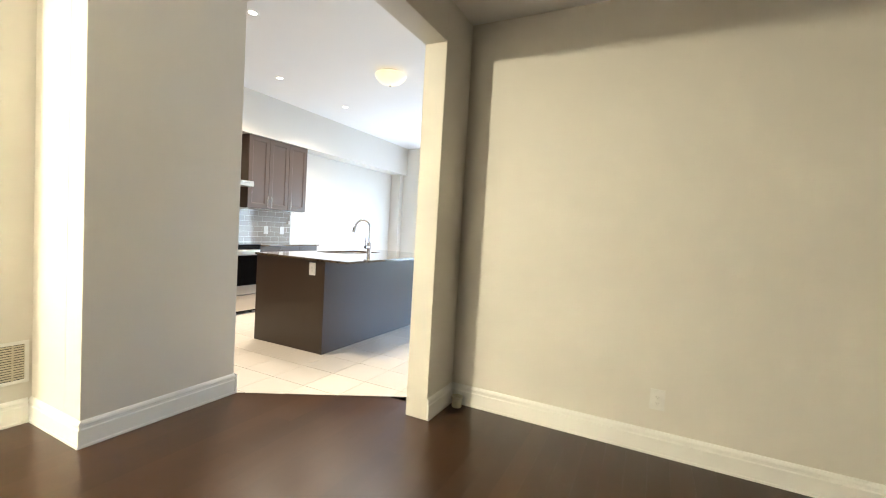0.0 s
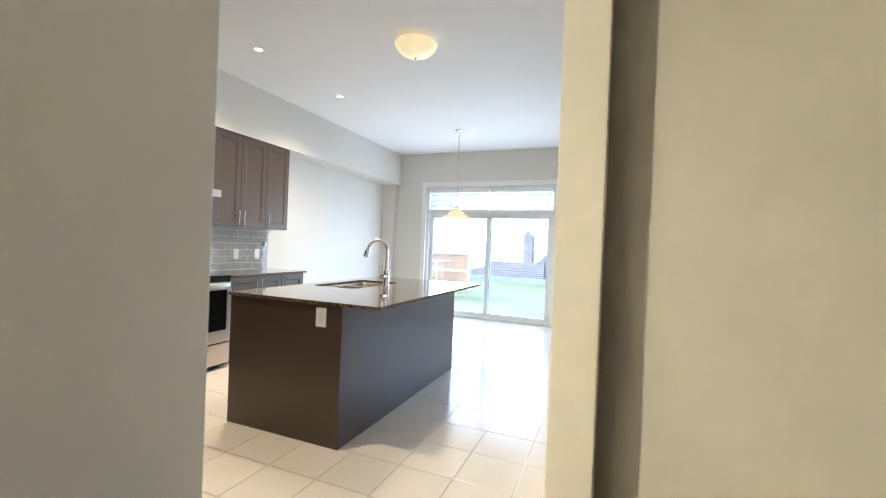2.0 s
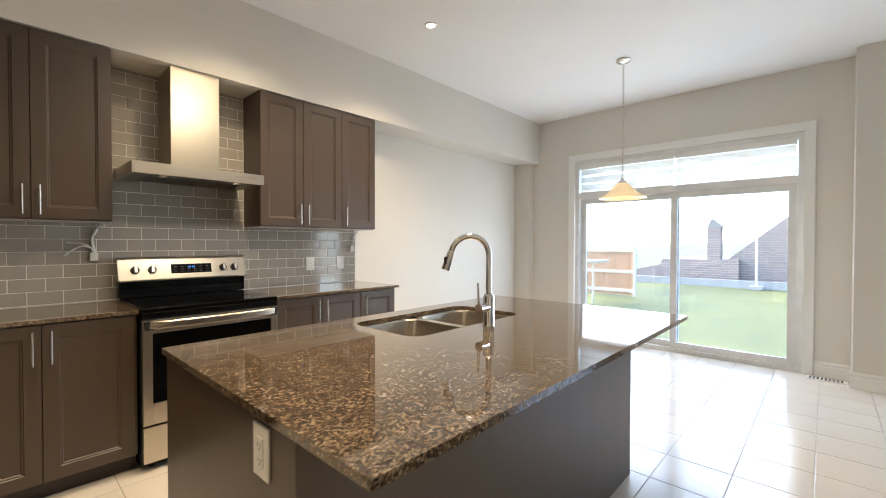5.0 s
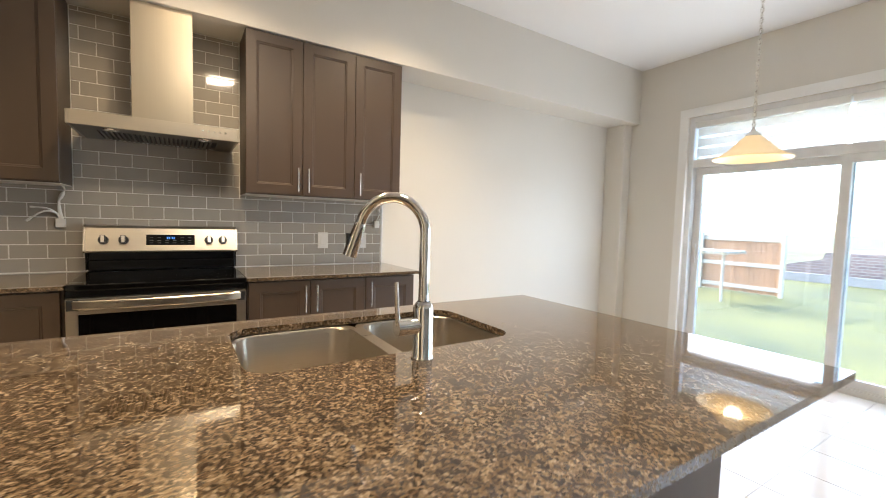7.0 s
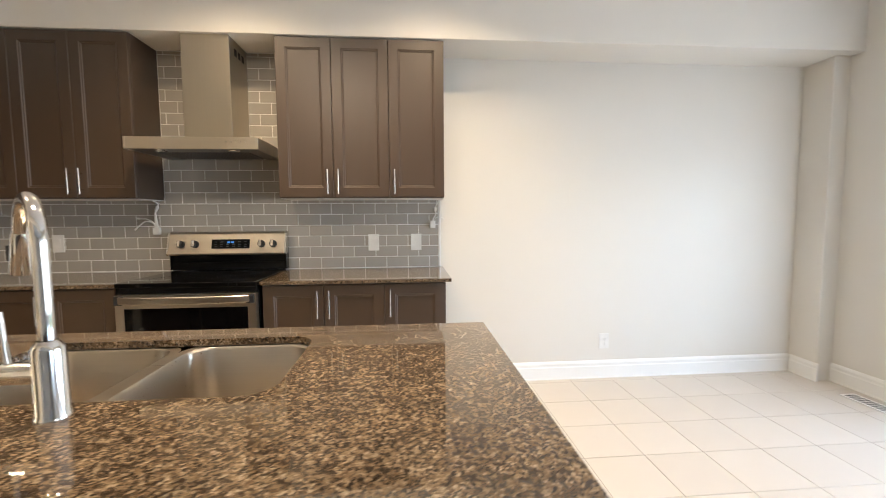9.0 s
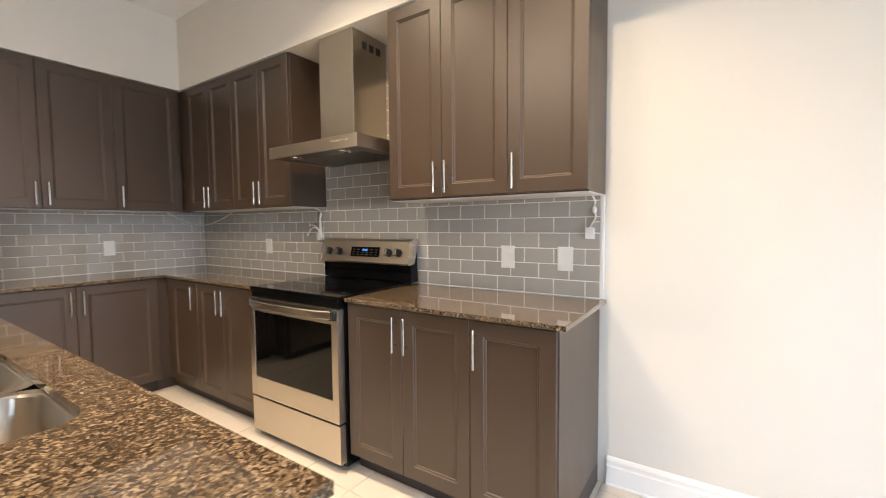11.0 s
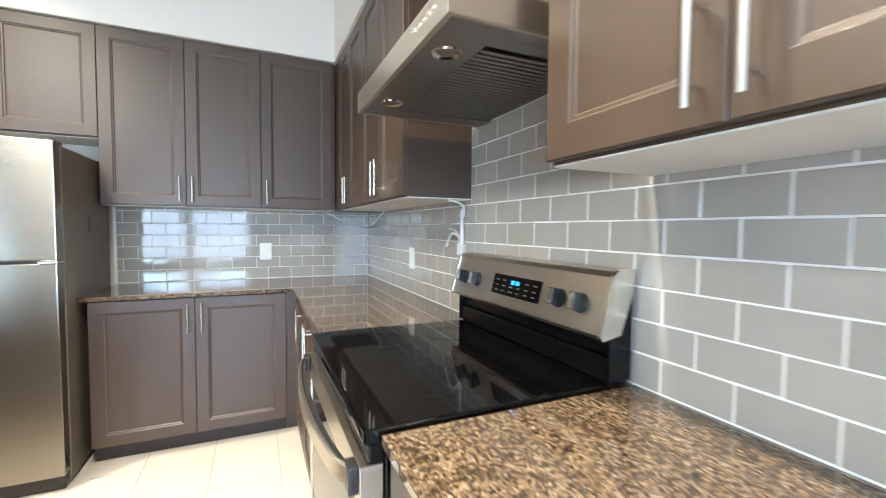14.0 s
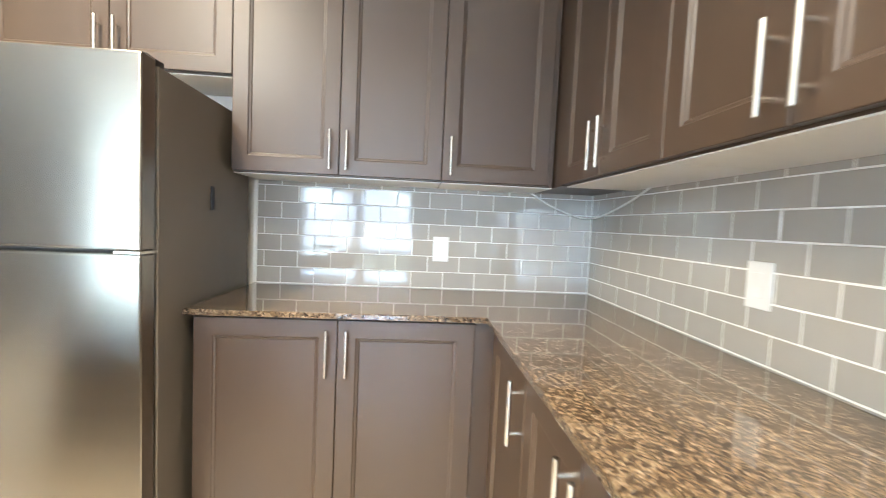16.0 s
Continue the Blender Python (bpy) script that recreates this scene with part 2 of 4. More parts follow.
DOME = mat("alabaster_dome", (0.95, 0.86, 0.66), 0.35, scale=9, emit=(1.0, 0.70, 0.32), emit_strength=0.022)
BULB = mat("lit_lens", (1, 0.95, 0.85), 0.4, emit=(1.0, 0.84, 0.58), emit_strength=0.35)
BLUE_LED = mat("blue_digits", (0.02, 0.1, 0.3), 0.4, emit=(0.10, 0.40, 1.0), emit_strength=0.04)
PRINT = mat("pale_print", (0.075, 0.075, 0.075), 0.5)
GRASS = mat("lawn", (0.098, 0.098, 0.024), 0.9, second=(0.036, 0.047, 0.017), scale=0.5, mix=0.5, bump=1.0, bump_scale=30)
FENCE = mat("cedar_fence", (0.36, 0.21, 0.125), 0.7, second=(0.29, 0.165, 0.10), scale=4, stretch=(7, 7, 0.7), random_value=0.1)
PALE_WOOD = mat("weathered_pine", (0.40, 0.37, 0.32), 0.75, second=(0.35, 0.31, 0.26), scale=4, stretch=(1, 1, 5))
BRICK = brickwork("grey_brick")
ROOF = mat("asphalt_shingle", (0.20, 0.185, 0.18), 0.9, scale=5, bump=0.5, bump_scale=30)
CONCRETE = mat("foundation_concrete", (0.26, 0.255, 0.25), 0.9, scale=3, bump=0.3, bump_scale=30)


# ---------------------------------------------------------------- builders
def add_box(bm, lo, hi):
    v = [bm.verts.new((x, y, z)) for x in (lo[0], hi[0]) for y in (lo[1], hi[1]) for z in (lo[2], hi[2])]
    for f in ((0, 1, 3, 2), (4, 6, 7, 5), (0, 4, 5, 1), (2, 3, 7, 6), (0, 2, 6, 4), (1, 5, 7, 3)):
        bm.faces.new([v[i] for i in f])


def boxes(*lohi, bevel=0.0, seg=2):
    bm = bmesh.new()
    for lo, hi in lohi:
        lo, hi = [min(a, b) for a, b in zip(lo, hi)], [max(a, b) for a, b in zip(lo, hi)]
        add_box(bm, lo, hi)
    if bevel:
        bmesh.ops.bevel(bm, geom=bm.edges[:], offset=bevel, segments=seg, affect="EDGES", profile=0.7)
    return bm


def rod(a, b, r, seg=12, r2=None, bm=None):
    bm = bm or bmesh.new()
    a, b = Vector(a), Vector(b)
    m = Matrix.Translation((a + b) / 2) @ (b - a).to_track_quat("Z", "Y").to_matrix().to_4x4()
    bmesh.ops.create_cone(bm, cap_ends=True, segments=seg, radius1=r, radius2=r if r2 is None else r2, depth=(b - a).length, matrix=m)
    return bm


def tube(points, r, seg=10, bm=None):
    """A round bar swept along a line of points; r is one radius or one for each point."""
    bm = bm or bmesh.new()
    pts = [Vector(p) for p in points]
    radii = r if isinstance(r, (list, tuple)) else [r] * len(pts)
    rings, up = [], None
    for i, p in enumerate(pts):
        d = (pts[min(i + 1, len(pts) - 1)] - pts[max(i - 1, 0)]).normalized()
        if up is None:
            up = d.orthogonal().normalized()
        up = (up - d * up.dot(d)).normalized()
        side = d.cross(up)
        rings.append([bm.verts.new(p + radii[i] * (math.cos(a) * up + math.sin(a) * side)) for a in [2 * math.pi * k / seg for k in range(seg)]])
    for a, b in zip(rings, rings[1:]):
        for k in range(seg):
            bm.faces.new((a[k], a[(k + 1) % seg], b[(k + 1) % seg], b[k]))
    bm.faces.new(rings[0][::-1])
    bm.faces.new(rings[-1])
    return bm


def lathe(profile, centre, seg=40):
    bm = bmesh.new()
    rings = []
    for r, z in profile:
        rings.append([bm.verts.new((centre[0] + r * math.cos(2 * math.pi * k / seg), centre[1] + r * math.sin(2 * math.pi * k / seg), centre[2] + z))
                      for k in range(seg)])
    for a, b in zip(rings, rings[1:]):
        for k in range(seg):
            bm.faces.new((a[k], a[(k + 1) % seg], b[(k + 1) % seg], b[k]))
    return bm


def prism(outline, z0, z1):
    bm = bmesh.new()
    f = bm.faces.new([bm.verts.new((x, y, z0)) for x, y in outline])
    r = bmesh.ops.extrude_face_region(bm, geom=[f])
    bmesh.ops.translate(bm, vec=(0, 0, z1 - z0), verts=[g for g in r["geom"] if isinstance(g, bmesh.types.BMVert)])
    return bm


def mesh_of(name, bm, material, smooth=False):
    bmesh.ops.recalc_face_normals(bm, faces=bm.faces[:])
    me = bpy.data.meshes.new(name)
    bm.to_mesh(me)
    bm.free()
    me.materials.append(material)
    if smooth:
        me.polygons.foreach_set("use_smooth", [True] * len(me.polygons))
        me.set_sharp_from_angle(angle=radians(38))
    return me


def part(name, bm, material, parent, label="", smooth=False):
    ob = new(name, mesh_of(name, bm, material, smooth))
    ob.parent = parent
    if parent is not None:
        if parent.type == "EMPTY":
            ob.matrix_parent_inverse = Matrix.Translation(-parent.location)
    if label:
        tagged(ob, label)
    return ob


def thing(name, place, label, category, group="", kind=""):
    ob = new(name)
    ob.empty_display_size = 0.05
    ob.location = place
    return tagged(ob, label, category, group, kind)


def structure(name, bm, material, label, category, smooth=False):
    return tagged(new(name, mesh_of(name, bm, material, smooth)), label, category, kind="structure")


def solo(name, bm, material, label, category, group="", smooth=False):
    return tagged(new(name, mesh_of(name, bm, material, smooth)), label, category, group)

# ---------------------------------------------------------------- structure
CEIL_Z, LOW_Z, BULK_Z = 3.037, 2.72, 2.445
END_Y = 6.75        # the wall with the patio door

structure("wall_west", boxes(((-0.2, -0.21, -0.05), (-0.009, END_Y + 0.2, CEIL_Z))), PAINT, "warm white painted wall behind the range", "wall")
structure("wall_fridge", boxes(((-0.009, -0.21, -0.05), (2.60, -0.009, CEIL_Z))), PAINT, "warm white painted wall behind the refrigerator", "wall")
structure("wall_partition", boxes(((2.60, -0.21, -0.05), (2.77, 0.69, CEIL_Z)), bevel=0.006), PAINT,
          "white painted partition wall beside the refrigerator", "wall")
structure("bulkhead_range", boxes(((-0.009, 0.33, BULK_Z), (0.325, END_Y, CEIL_Z + 0.02)), bevel=0.004), PAINT,
          "cream painted bulkhead above the wall cabinets", "bulkhead")
structure("bulkhead_fridge", boxes(((-0.009, -0.009, BULK_Z), (2.60, 0.33, CEIL_Z + 0.02)), bevel=0.004), PAINT,
          "cream painted bulkhead above the refrigerator cabinets", "bulkhead")
structure("pilaster_west", boxes(((-0.009, 6.62, -0.02), (0.23, END_Y, BULK_Z)), bevel=0.005), PAINT, "white painted corner pilaster", "pilaster")

# patio wall with the door and living-room window openings
DX0, DX1, DZ = 0.88, 3.27, 2.41
LX0, LX1, LZ0, LZ1 = 4.53, 6.05, 0.42, 2.42
# Top box above 3.2 m: unseen upper storey added to shade the lawn
structure("wall_north", boxes(((-0.2, END_Y, -0.3), (DX0, END_Y + 0.2, 3.2)), ((DX0, END_Y, DZ), (DX1, END_Y + 0.2, 3.2)),
                              ((DX0, END_Y, -0.3), (DX1, END_Y + 0.2, -0.02)), ((DX1, END_Y, -0.3), (LX0, END_Y + 0.2, 3.2)),
                              ((LX0, END_Y, -0.3), (LX1, END_Y + 0.2, LZ0)), ((LX0, END_Y, LZ1), (LX1, END_Y + 0.2, 3.2)),
                              ((LX1, END_Y, -0.3), (8.2, END_Y + 0.2, 3.2)), ((-0.2, END_Y, 3.2), (8.2, END_Y + 0.2, 6.2))), PAINT, "cream painted wall with patio door and window", "wall")
structure("pilaster_east", boxes(((3.62, 6.50, -0.02), (3.965, END_Y, CEIL_Z)), bevel=0.005), PAINT, "cream painted wall pilaster beside the patio door", "pilaster")
structure("column", boxes(((3.965, 6.27, -0.02), (4.15, END_Y, 2.46)), bevel=0.008), PAINT, "white painted wall end carrying the beam", "column")
structure("beam_living", boxes(((3.965, 2.14, 2.46), (4.15, END_Y, CEIL_Z + 0.02)), bevel=0.006), PAINT, "white painted ceiling beam over a wide opening", "beam")
structure("wall_switches", boxes(((3.98, 1.09, -0.05), (4.14, 2.14, CEIL_Z)), bevel=0.008), PAINT, "cream painted wall stub with light switches", "wall")
structure("beam_dining", boxes(((3.98, -2.1, 2.45), (4.14, 1.09, CEIL_Z)), bevel=0.006), PAINT, "cream painted beam over the dining opening", "beam")
structure("wall_dining_south_stub", boxes(((3.98, -5.0, -0.05), (4.14, -2.1, CEIL_Z)), bevel=0.006), PAINT, "cream painted wall stub", "wall")
structure("wall_dining", boxes(((4.14, 1.47, -0.05), (8.2, 1.62, CEIL_Z))), PAINT, "cream painted dining-room wall", "wall")
structure("wall_hall", boxes(((2.05, -1.35, -0.05), (2.20, -0.21, CEIL_Z))), PAINT, "cream painted hallway wall with return-air vent", "wall")
structure("wall_hall_return", boxes(((0.60, -1.5, -0.05), (2.20, -1.35, CEIL_Z))), PAINT, "cream painted hallway return wall", "wall")
structure("wall_hall_far", boxes(((0.45, -5.0, -0.05), (0.60, -1.35, CEIL_Z))), PAINT, "cream painted far hallway wall", "wall")
structure("wall_south", boxes(((0.45, -5.15, -0.05), (8.2, -5.0, CEIL_Z))), PAINT, "plain painted closing wall", "wall")
structure("wall_east", boxes(((8.05, -5.0, -0.05), (8.2, END_Y, CEIL_Z))), PAINT, "plain painted closing wall", "wall")

# ceilings
structure("ceiling_kitchen", boxes(((-0.2, -0.21, CEIL_Z), (4.05, END_Y + 0.2, CEIL_Z + 0.1))), CEIL, "smooth white kitchen ceiling", "ceiling")
structure("ceiling_living", boxes(((4.15, 1.6, 2.78), (8.2, END_Y, 2.9)),), CEIL, "smooth white living-room ceiling", "ceiling")
structure("ceiling_dining", boxes(((4.14, -5.0, LOW_Z), (8.2, 1.47, LOW_Z + 0.1))), CEIL, "smooth white dining-room ceiling", "ceiling")
structure("ceiling_hall", boxes(((0.6, -5.0, 2.74), (3.98, -1.5, 2.84)), ((2.2, -1.5, 2.74), (3.98, -0.21, 2.84)), ((2.77, -0.21, 2.74), (3.98, 0.55, 2.84))), CEIL, "smooth white hallway ceiling", "ceiling")
structure("ceiling_step", boxes(((2.77, 0.55, 2.74), (3.98, 0.67, CEIL_Z + 0.02))), PAINT, "painted step between the two ceiling heights", "ceiling")

# floors: a sub-floor under each, the single boards and tiles come last in the file
structure("subfloor_wood", boxes(((0.45, -5.1, -0.12), (8.2, 1.6, -0.012)), ((3.9, 1.6, -0.12), (8.2, END_Y, -0.012))), WOOD_GAP, "dark gaps below the hardwood boards", "floor")
TILE_EDGE = [(-0.05, -0.05), (2.60, -0.05), (2.60, 0.69), (2.77, 0.69), (3.73, 1.27), (3.985, 1.27), (3.985, 2.13), (4.07, 2.13), (4.07, 6.30), (3.97, 6.30),
             (3.97, END_Y), (-0.05, END_Y)]
floor_k = structure("floor_kitchen", prism(TILE_EDGE, -0.03, 0.0), FLOOR_GROUT, "cream ceramic tile floor with thin grout lines", "floor")


# baseboards: a stepped profile swept along a straight run
def baseboard(a, b, out, h=0.145):
    """a, b: ends on the wall's foot; out: the way into the room."""
    a, b, out = Vector((*a, 0)), Vector((*b, 0)), Vector((*out, 0))
    prof = [(0, 0), (0.018, 0), (0.018, 0.012), (0.015, 0.016), (0.015, 0.098), (0.011, 0.104), (0.011, 0.118), (0.014, 0.122), (0.012, 0.132), (0.006, h - 0.003), (0, h)]
    bm = bmesh.new()
    rows = [[bm.verts.new(p + out * d + Vector((0, 0, z))) for d, z in prof] for p in (a, b)]
    for i in range(len(prof)):
        j = (i + 1) % len(prof)
        bm.faces.new((rows[0][i], rows[0][j], rows[1][j], rows[1][i]))
    bm.faces.new(rows[0])
    bm.faces.new(rows[1][::-1])
    return structure("baseboard", bm, TRIM, "white profiled wooden baseboard", "baseboard")


baseboard((2.77, -0.21), (2.77, 0.69), (1, 0))
baseboard((2.20, -0.21), (2.788, -0.21), (0, -1))
baseboard((2.20, -1.5), (2.20, -0.228), (1, 0))
baseboard((4.14, 1.47), (8.05, 1.47), (0, -1))
baseboard((4.14, 1.09), (4.14, 1.452), (1, 0))
baseboard((2.60, 0.69), (2.788, 0.69), (0, 1))
baseboard((-0.009, 3.76), (-0.009, 6.62), (1, 0))
baseboard((0.009, 6.62), (0.248, 6.62), (0, -1))
baseboard((0.23, END_Y), (0.78, END_Y), (0, -1))
baseboard((3.36, END_Y), (3.62, END_Y), (0, -1))
baseboard((3.602, 6.50), (3.965, 6.50), (0, -1))
baseboard((4.15, END_Y), (8.05, END_Y), (0, -1))
baseboard((4.15, 1.62), (8.05, 1.62), (0, 1))


# ---------------------------------------------------------------- patio door
def trim_frame(x0, x1, z0, z1, w, y, d, sill=False):
    bars = [((x0 - w, y - d, z0), (x0, y, z1)), ((x1, y - d, z0), (x1 + w, y, z1)), ((x0 - w, y - d - 0.002, z1), (x1 + w, y, z1 + w))]
    if sill:
        bars.append(((x0 - w, y - d - 0.004, z0 - w), (x1 + w, y, z0)))
    return boxes(*bars, bevel=0.004)


def sash(x0, x1, z0, z1, y, w, d):
    return boxes(((x0, y, z0), (x0 + w, y + d, z1)), ((x1 - w, y, z0), (x1, y + d, z1)), ((x0 + w, y + 0.001, z0), (x1 - w, y + d - 0.001, z0 + w)),
                 ((x0 + w, y + 0.001, z1 - w), (x1 - w, y + d - 0.001, z1)), bevel=0.003)


def pane(name, x0, x1, z0, z1, y, parent):
    ob = part(name, boxes(((x0, y, z0), (x1, y + 0.006, z1))), GLASS, parent, "glass pane tinted grey to dim the view outside")
    ob.visible_shadow = False
    return ob


door = thing("door_patio", (2.1, END_Y, 0), "white vinyl sliding patio door with transom and zebra blind", "patio door", kind="structure")
part("door_casing", trim_frame(DX0, DX1, 0.0, DZ, 0.085, END_Y, 0.02), TRIM, door, "white painted flat casing")
part("door_frame", boxes(((DX0, END_Y + 0.02, -0.02), (DX0 + 0.05, END_Y + 0.16, DZ)), ((DX1 - 0.05, END_Y + 0.02, -0.02), (DX1, END_Y + 0.16, DZ)),
                         ((DX0 + 0.05, END_Y + 0.02, DZ - 0.05), (DX1 - 0.05, END_Y + 0.16, DZ)), ((DX0 + 0.05, END_Y + 0.02, -0.02), (DX1 - 0.05, END_Y + 0.16, 0.045)),
                         ((DX0 + 0.05, END_Y + 0.03, 1.90), (DX1 - 0.05, END_Y + 0.15, 1.98)), bevel=0.004), PVC, door)
MX = 2.105
part("sliding_panel", sash(DX0 + 0.05, MX + 0.04, 0.045, 1.90, END_Y + 0.095, 0.07, 0.045), PVC, door)
part("fixed_panel", sash(MX - 0.04, DX1 - 0.05, 0.045, 1.90, END_Y + 0.045, 0.07, 0.045), PVC, door)
pane("pane", DX0 + 0.12, MX - 0.03, 0.115, 1.83, END_Y + 0.115, door)
pane("pane", MX + 0.03, DX1 - 0.12, 0.115, 1.83, END_Y + 0.065, door)
pane("transom_pane", DX0 + 0.05, DX1 - 0.05, 1.98, DZ - 0.05, END_Y + 0.1, door)
part("door_pull", boxes(((DX0 + 0.075, END_Y + 0.075, 0.92), (DX0 + 0.10, END_Y + 0.095, 1.12)), bevel=0.006), PVC, door)


def zebra_blind(name, x0, x1, z0, z1, y, label, group):
    """A roller blind of sheer and dense bands, with cassette, rail and cord."""
    t = thing(name, ((x0 + x1) / 2, y, z1), label, "window blind", group)
    part("cassette", boxes(((x0, y - 0.04, z1 - 0.06), (x1, y + 0.03, z1)), bevel=0.01), TRIM, t)
    z, k = z1 - 0.065, 0
    while z > z0 + 0.03:
        h = 0.078 if k % 2 == 0 else 0.024
        low = max(z - h, z0 + 0.025)
        part("dense_band" if k % 2 == 0 else "sheer_band", boxes(((x0 + 0.01, y - 0.006, low), (x1 - 0.01, y - 0.003, z - 0.001))), BLIND_DARK if k % 2 == 0 else BLIND, t)
        z, k = low, k + 1
    part("bottom_rail", boxes(((x0 + 0.008, y - 0.014, z0), (x1 - 0.008, y + 0.006, z0 + 0.026)), bevel=0.006), TRIM, t)
    return t


zebra_blind("zebra_blind", DX0 + 0.055, MX - 0.005, 1.965, DZ - 0.05, END_Y + 0.06, "white zebra roller blind over the patio transom", "patio blinds")
zebra_blind("zebra_blind", MX + 0.005, DX1 - 0.055, 1.94, DZ - 0.05, END_Y + 0.06, "white zebra roller blind with overlapping bands over the transom", "patio blinds")

# ---------------------------------------------------------------- living-room window
win = thing("window_1", ((LX0 + LX1) / 2, END_Y, LZ0), "white framed living-room window with zebra blind", "window", kind="structure")
part("window_casing", trim_frame(LX0, LX1, LZ0, LZ1, 0.08, END_Y, 0.02, True), TRIM, win, "white painted casing")
part("window_frame", sash(LX0, LX1, LZ0, LZ1, END_Y + 0.06, 0.05, 0.09), PVC, win)
part("mullion", boxes(((LX0 + 0.05, END_Y + 0.065, 1.84), (LX1 - 0.05, END_Y + 0.145, 1.92)), bevel=0.003), PVC, win)
part("crank_latch", boxes(((LX0 + 0.25, END_Y + 0.045, LZ0 + 0.015), (LX0 + 0.36, END_Y + 0.06, LZ0 + 0.035)), bevel=0.004), PVC, win)
pane("pane", LX0 + 0.05, LX1 - 0.05, LZ0 + 0.05, 1.84, END_Y + 0.1, win)
pane("pane", LX0 + 0.05, LX1 - 0.05, 1.92, LZ1 - 0.05, END_Y + 0.1, win)
zebra_blind("zebra_blind", LX0 + 0.01, LX1 - 0.01, 1.95, LZ1 - 0.01, END_Y + 0.03, "white zebra roller blind on the living-room window", "living room blinds")

# ---------------------------------------------------------------- cabinets
SW = lambda u, d, z: (d, u, z)      # along the range wall
FW = lambda u, d, z: (u, d, z)      # along the refrigerator wall


def span(F, u0, d0, z0, u1, d1, z1):
    return F(u0, d0, z0), F(u1, d1, z1)


def shaker(F, u0, u1, z0, z1, d0, rail=0.062):
    """A door with a flat frame, a sloped inner edge and a sunk panel."""
    d1, bm = d0 + 0.020, bmesh.new()
    g = 0.0015
    u0, u1, z0, z1 = u0 + g, u1 - g, z0 + g, z1 - g

    def ring(i, d):
        return [bm.verts.new(F(u, d, z)) for u, z in ((u0 + i, z0 + i), (u1 - i, z0 + i), (u1 - i, z1 - i), (u0 + i, z1 - i))]
    rings = [ring(0, d0), ring(0, d1 - 0.002), ring(0.002, d1), ring(rail, d1), ring(rail + 0.004, d1 - 0.004), ring(rail + 0.010, d1 - 0.005), ring(rail + 0.014, d1 - 0.009)]
    for a, b in zip(rings, rings[1:]):
        for k in range(4):
            bm.faces.new((a[k], a[(k + 1) % 4], b[(k + 1) % 4], b[k]))
    bm.faces.new(rings[0][::-1])
    bm.faces.new(rings[-1])
    return bm


def bar_pull(F, u, z0, z1, d):
    bm = rod(F(u, d + 0.031, z0), F(u, d + 0.031, z1), 0.006, 12)
    for z in (z0 + 0.03, z1 - 0.03):
        rod(F(u, d - 0.001, z), F(u, d + 0.027, z), 0.0045, 8, bm=bm)
    return bm


def cabinet(name, F, u0, u1, z0, z1, depth, doors, label, category, group, kick=0.0, pulls="low"):
    """doors: edges along the wall with the side of the pull: (u0, u1, side)."""
    t = thing(name, F((u0 + u1) / 2, depth / 2, z0), label, category, group)
    zb = z0 + kick
    part("body", boxes(span(F, u0 + 0.001, 0.0, zb, u1 - 0.001, depth, z1), bevel=0.0015, seg=1), ESPRESSO, t)
    if kick:
        part("toe_kick", boxes(span(F, u0 + 0.001, 0.0, z0, u1 - 0.001, depth - 0.055, zb - 0.001)), KICK, t, "recessed dark toe kick")
    else:
        part("bottom_board", boxes(span(F, u0 + 0.002, 0.006, z0 - 0.004, u1 - 0.002, depth - 0.002, z0 - 0.0005)), ESPRESSO_IN, t, "pale melamine underside")
    for a, b, side in doors:
        d = part("door", shaker(F, a, b, zb + 0.004, z1 - 0.004, depth + 0.001), ESPRESSO, t)
        u = a + 0.034 if side < 0 else b - 0.034
        if pulls == "low":
            zr = (zb + 0.025, zb + 0.185)
        else:
            zr = (z1 - 0.20, z1 - 0.035)
        part("bar_pull", bar_pull(F, u, *zr, depth + 0.021), NICKEL, d, "brushed nickel bar pull", True)
    return t


UD, BD, UB, BT = 0.290, 0.600, 1.418, 0.895
UP = "dark espresso shaker wall cabinet with brushed nickel pulls, doors closed"
LOW = "dark espresso shaker base cabinet with brushed nickel pulls, doors closed"
cabinet("wall_cabinet", SW, 0.39, 1.085, UB, BULK_Z - 0.002, UD, [(0.39, 0.74, 1), (0.74, 1.085, -1)], UP, "cabinet", "wall cabinets")
cabinet("wall_cabinet", SW, 1.085, 1.78, UB, BULK_Z - 0.002, UD, [(1.085, 1.433, 1), (1.433, 1.78, -1)], UP, "cabinet", "wall cabinets")
cabinet("wall_cabinet", SW, 2.66, 3.375, UB, BULK_Z - 0.002, UD, [(2.66, 3.01, 1), (3.01, 3.375, -1)], UP, "cabinet", "wall cabinets")
cabinet("wall_cabinet", SW, 3.375, 3.74, UB, BULK_Z - 0.002, UD, [(3.375, 3.74, -1)], "dark espresso single-door wall cabinet at the end of the run", "cabinet", "wall cabinets")
cabinet("wall_cabinet", FW, 0.315, 0.80, UB, BULK_Z - 0.002, UD, [(0.34, 0.80, 1)], "dark espresso single-door corner wall cabinet", "cabinet", "wall cabinets")
cabinet("wall_cabinet", FW, 0.80, 1.66, UB, BULK_Z - 0.002, UD, [(0.80, 1.228, 1), (1.228, 1.66, -1)], UP, "cabinet", "wall cabinets")
cabinet("wall_cabinet", FW, 1.66, 2.598, 1.80, BULK_Z - 0.002, UD, [(1.66, 2.129, 1), (2.129, 2.598, -1)], "short dark espresso cabinet above the refrigerator", "cabinet", "wall cabinets")
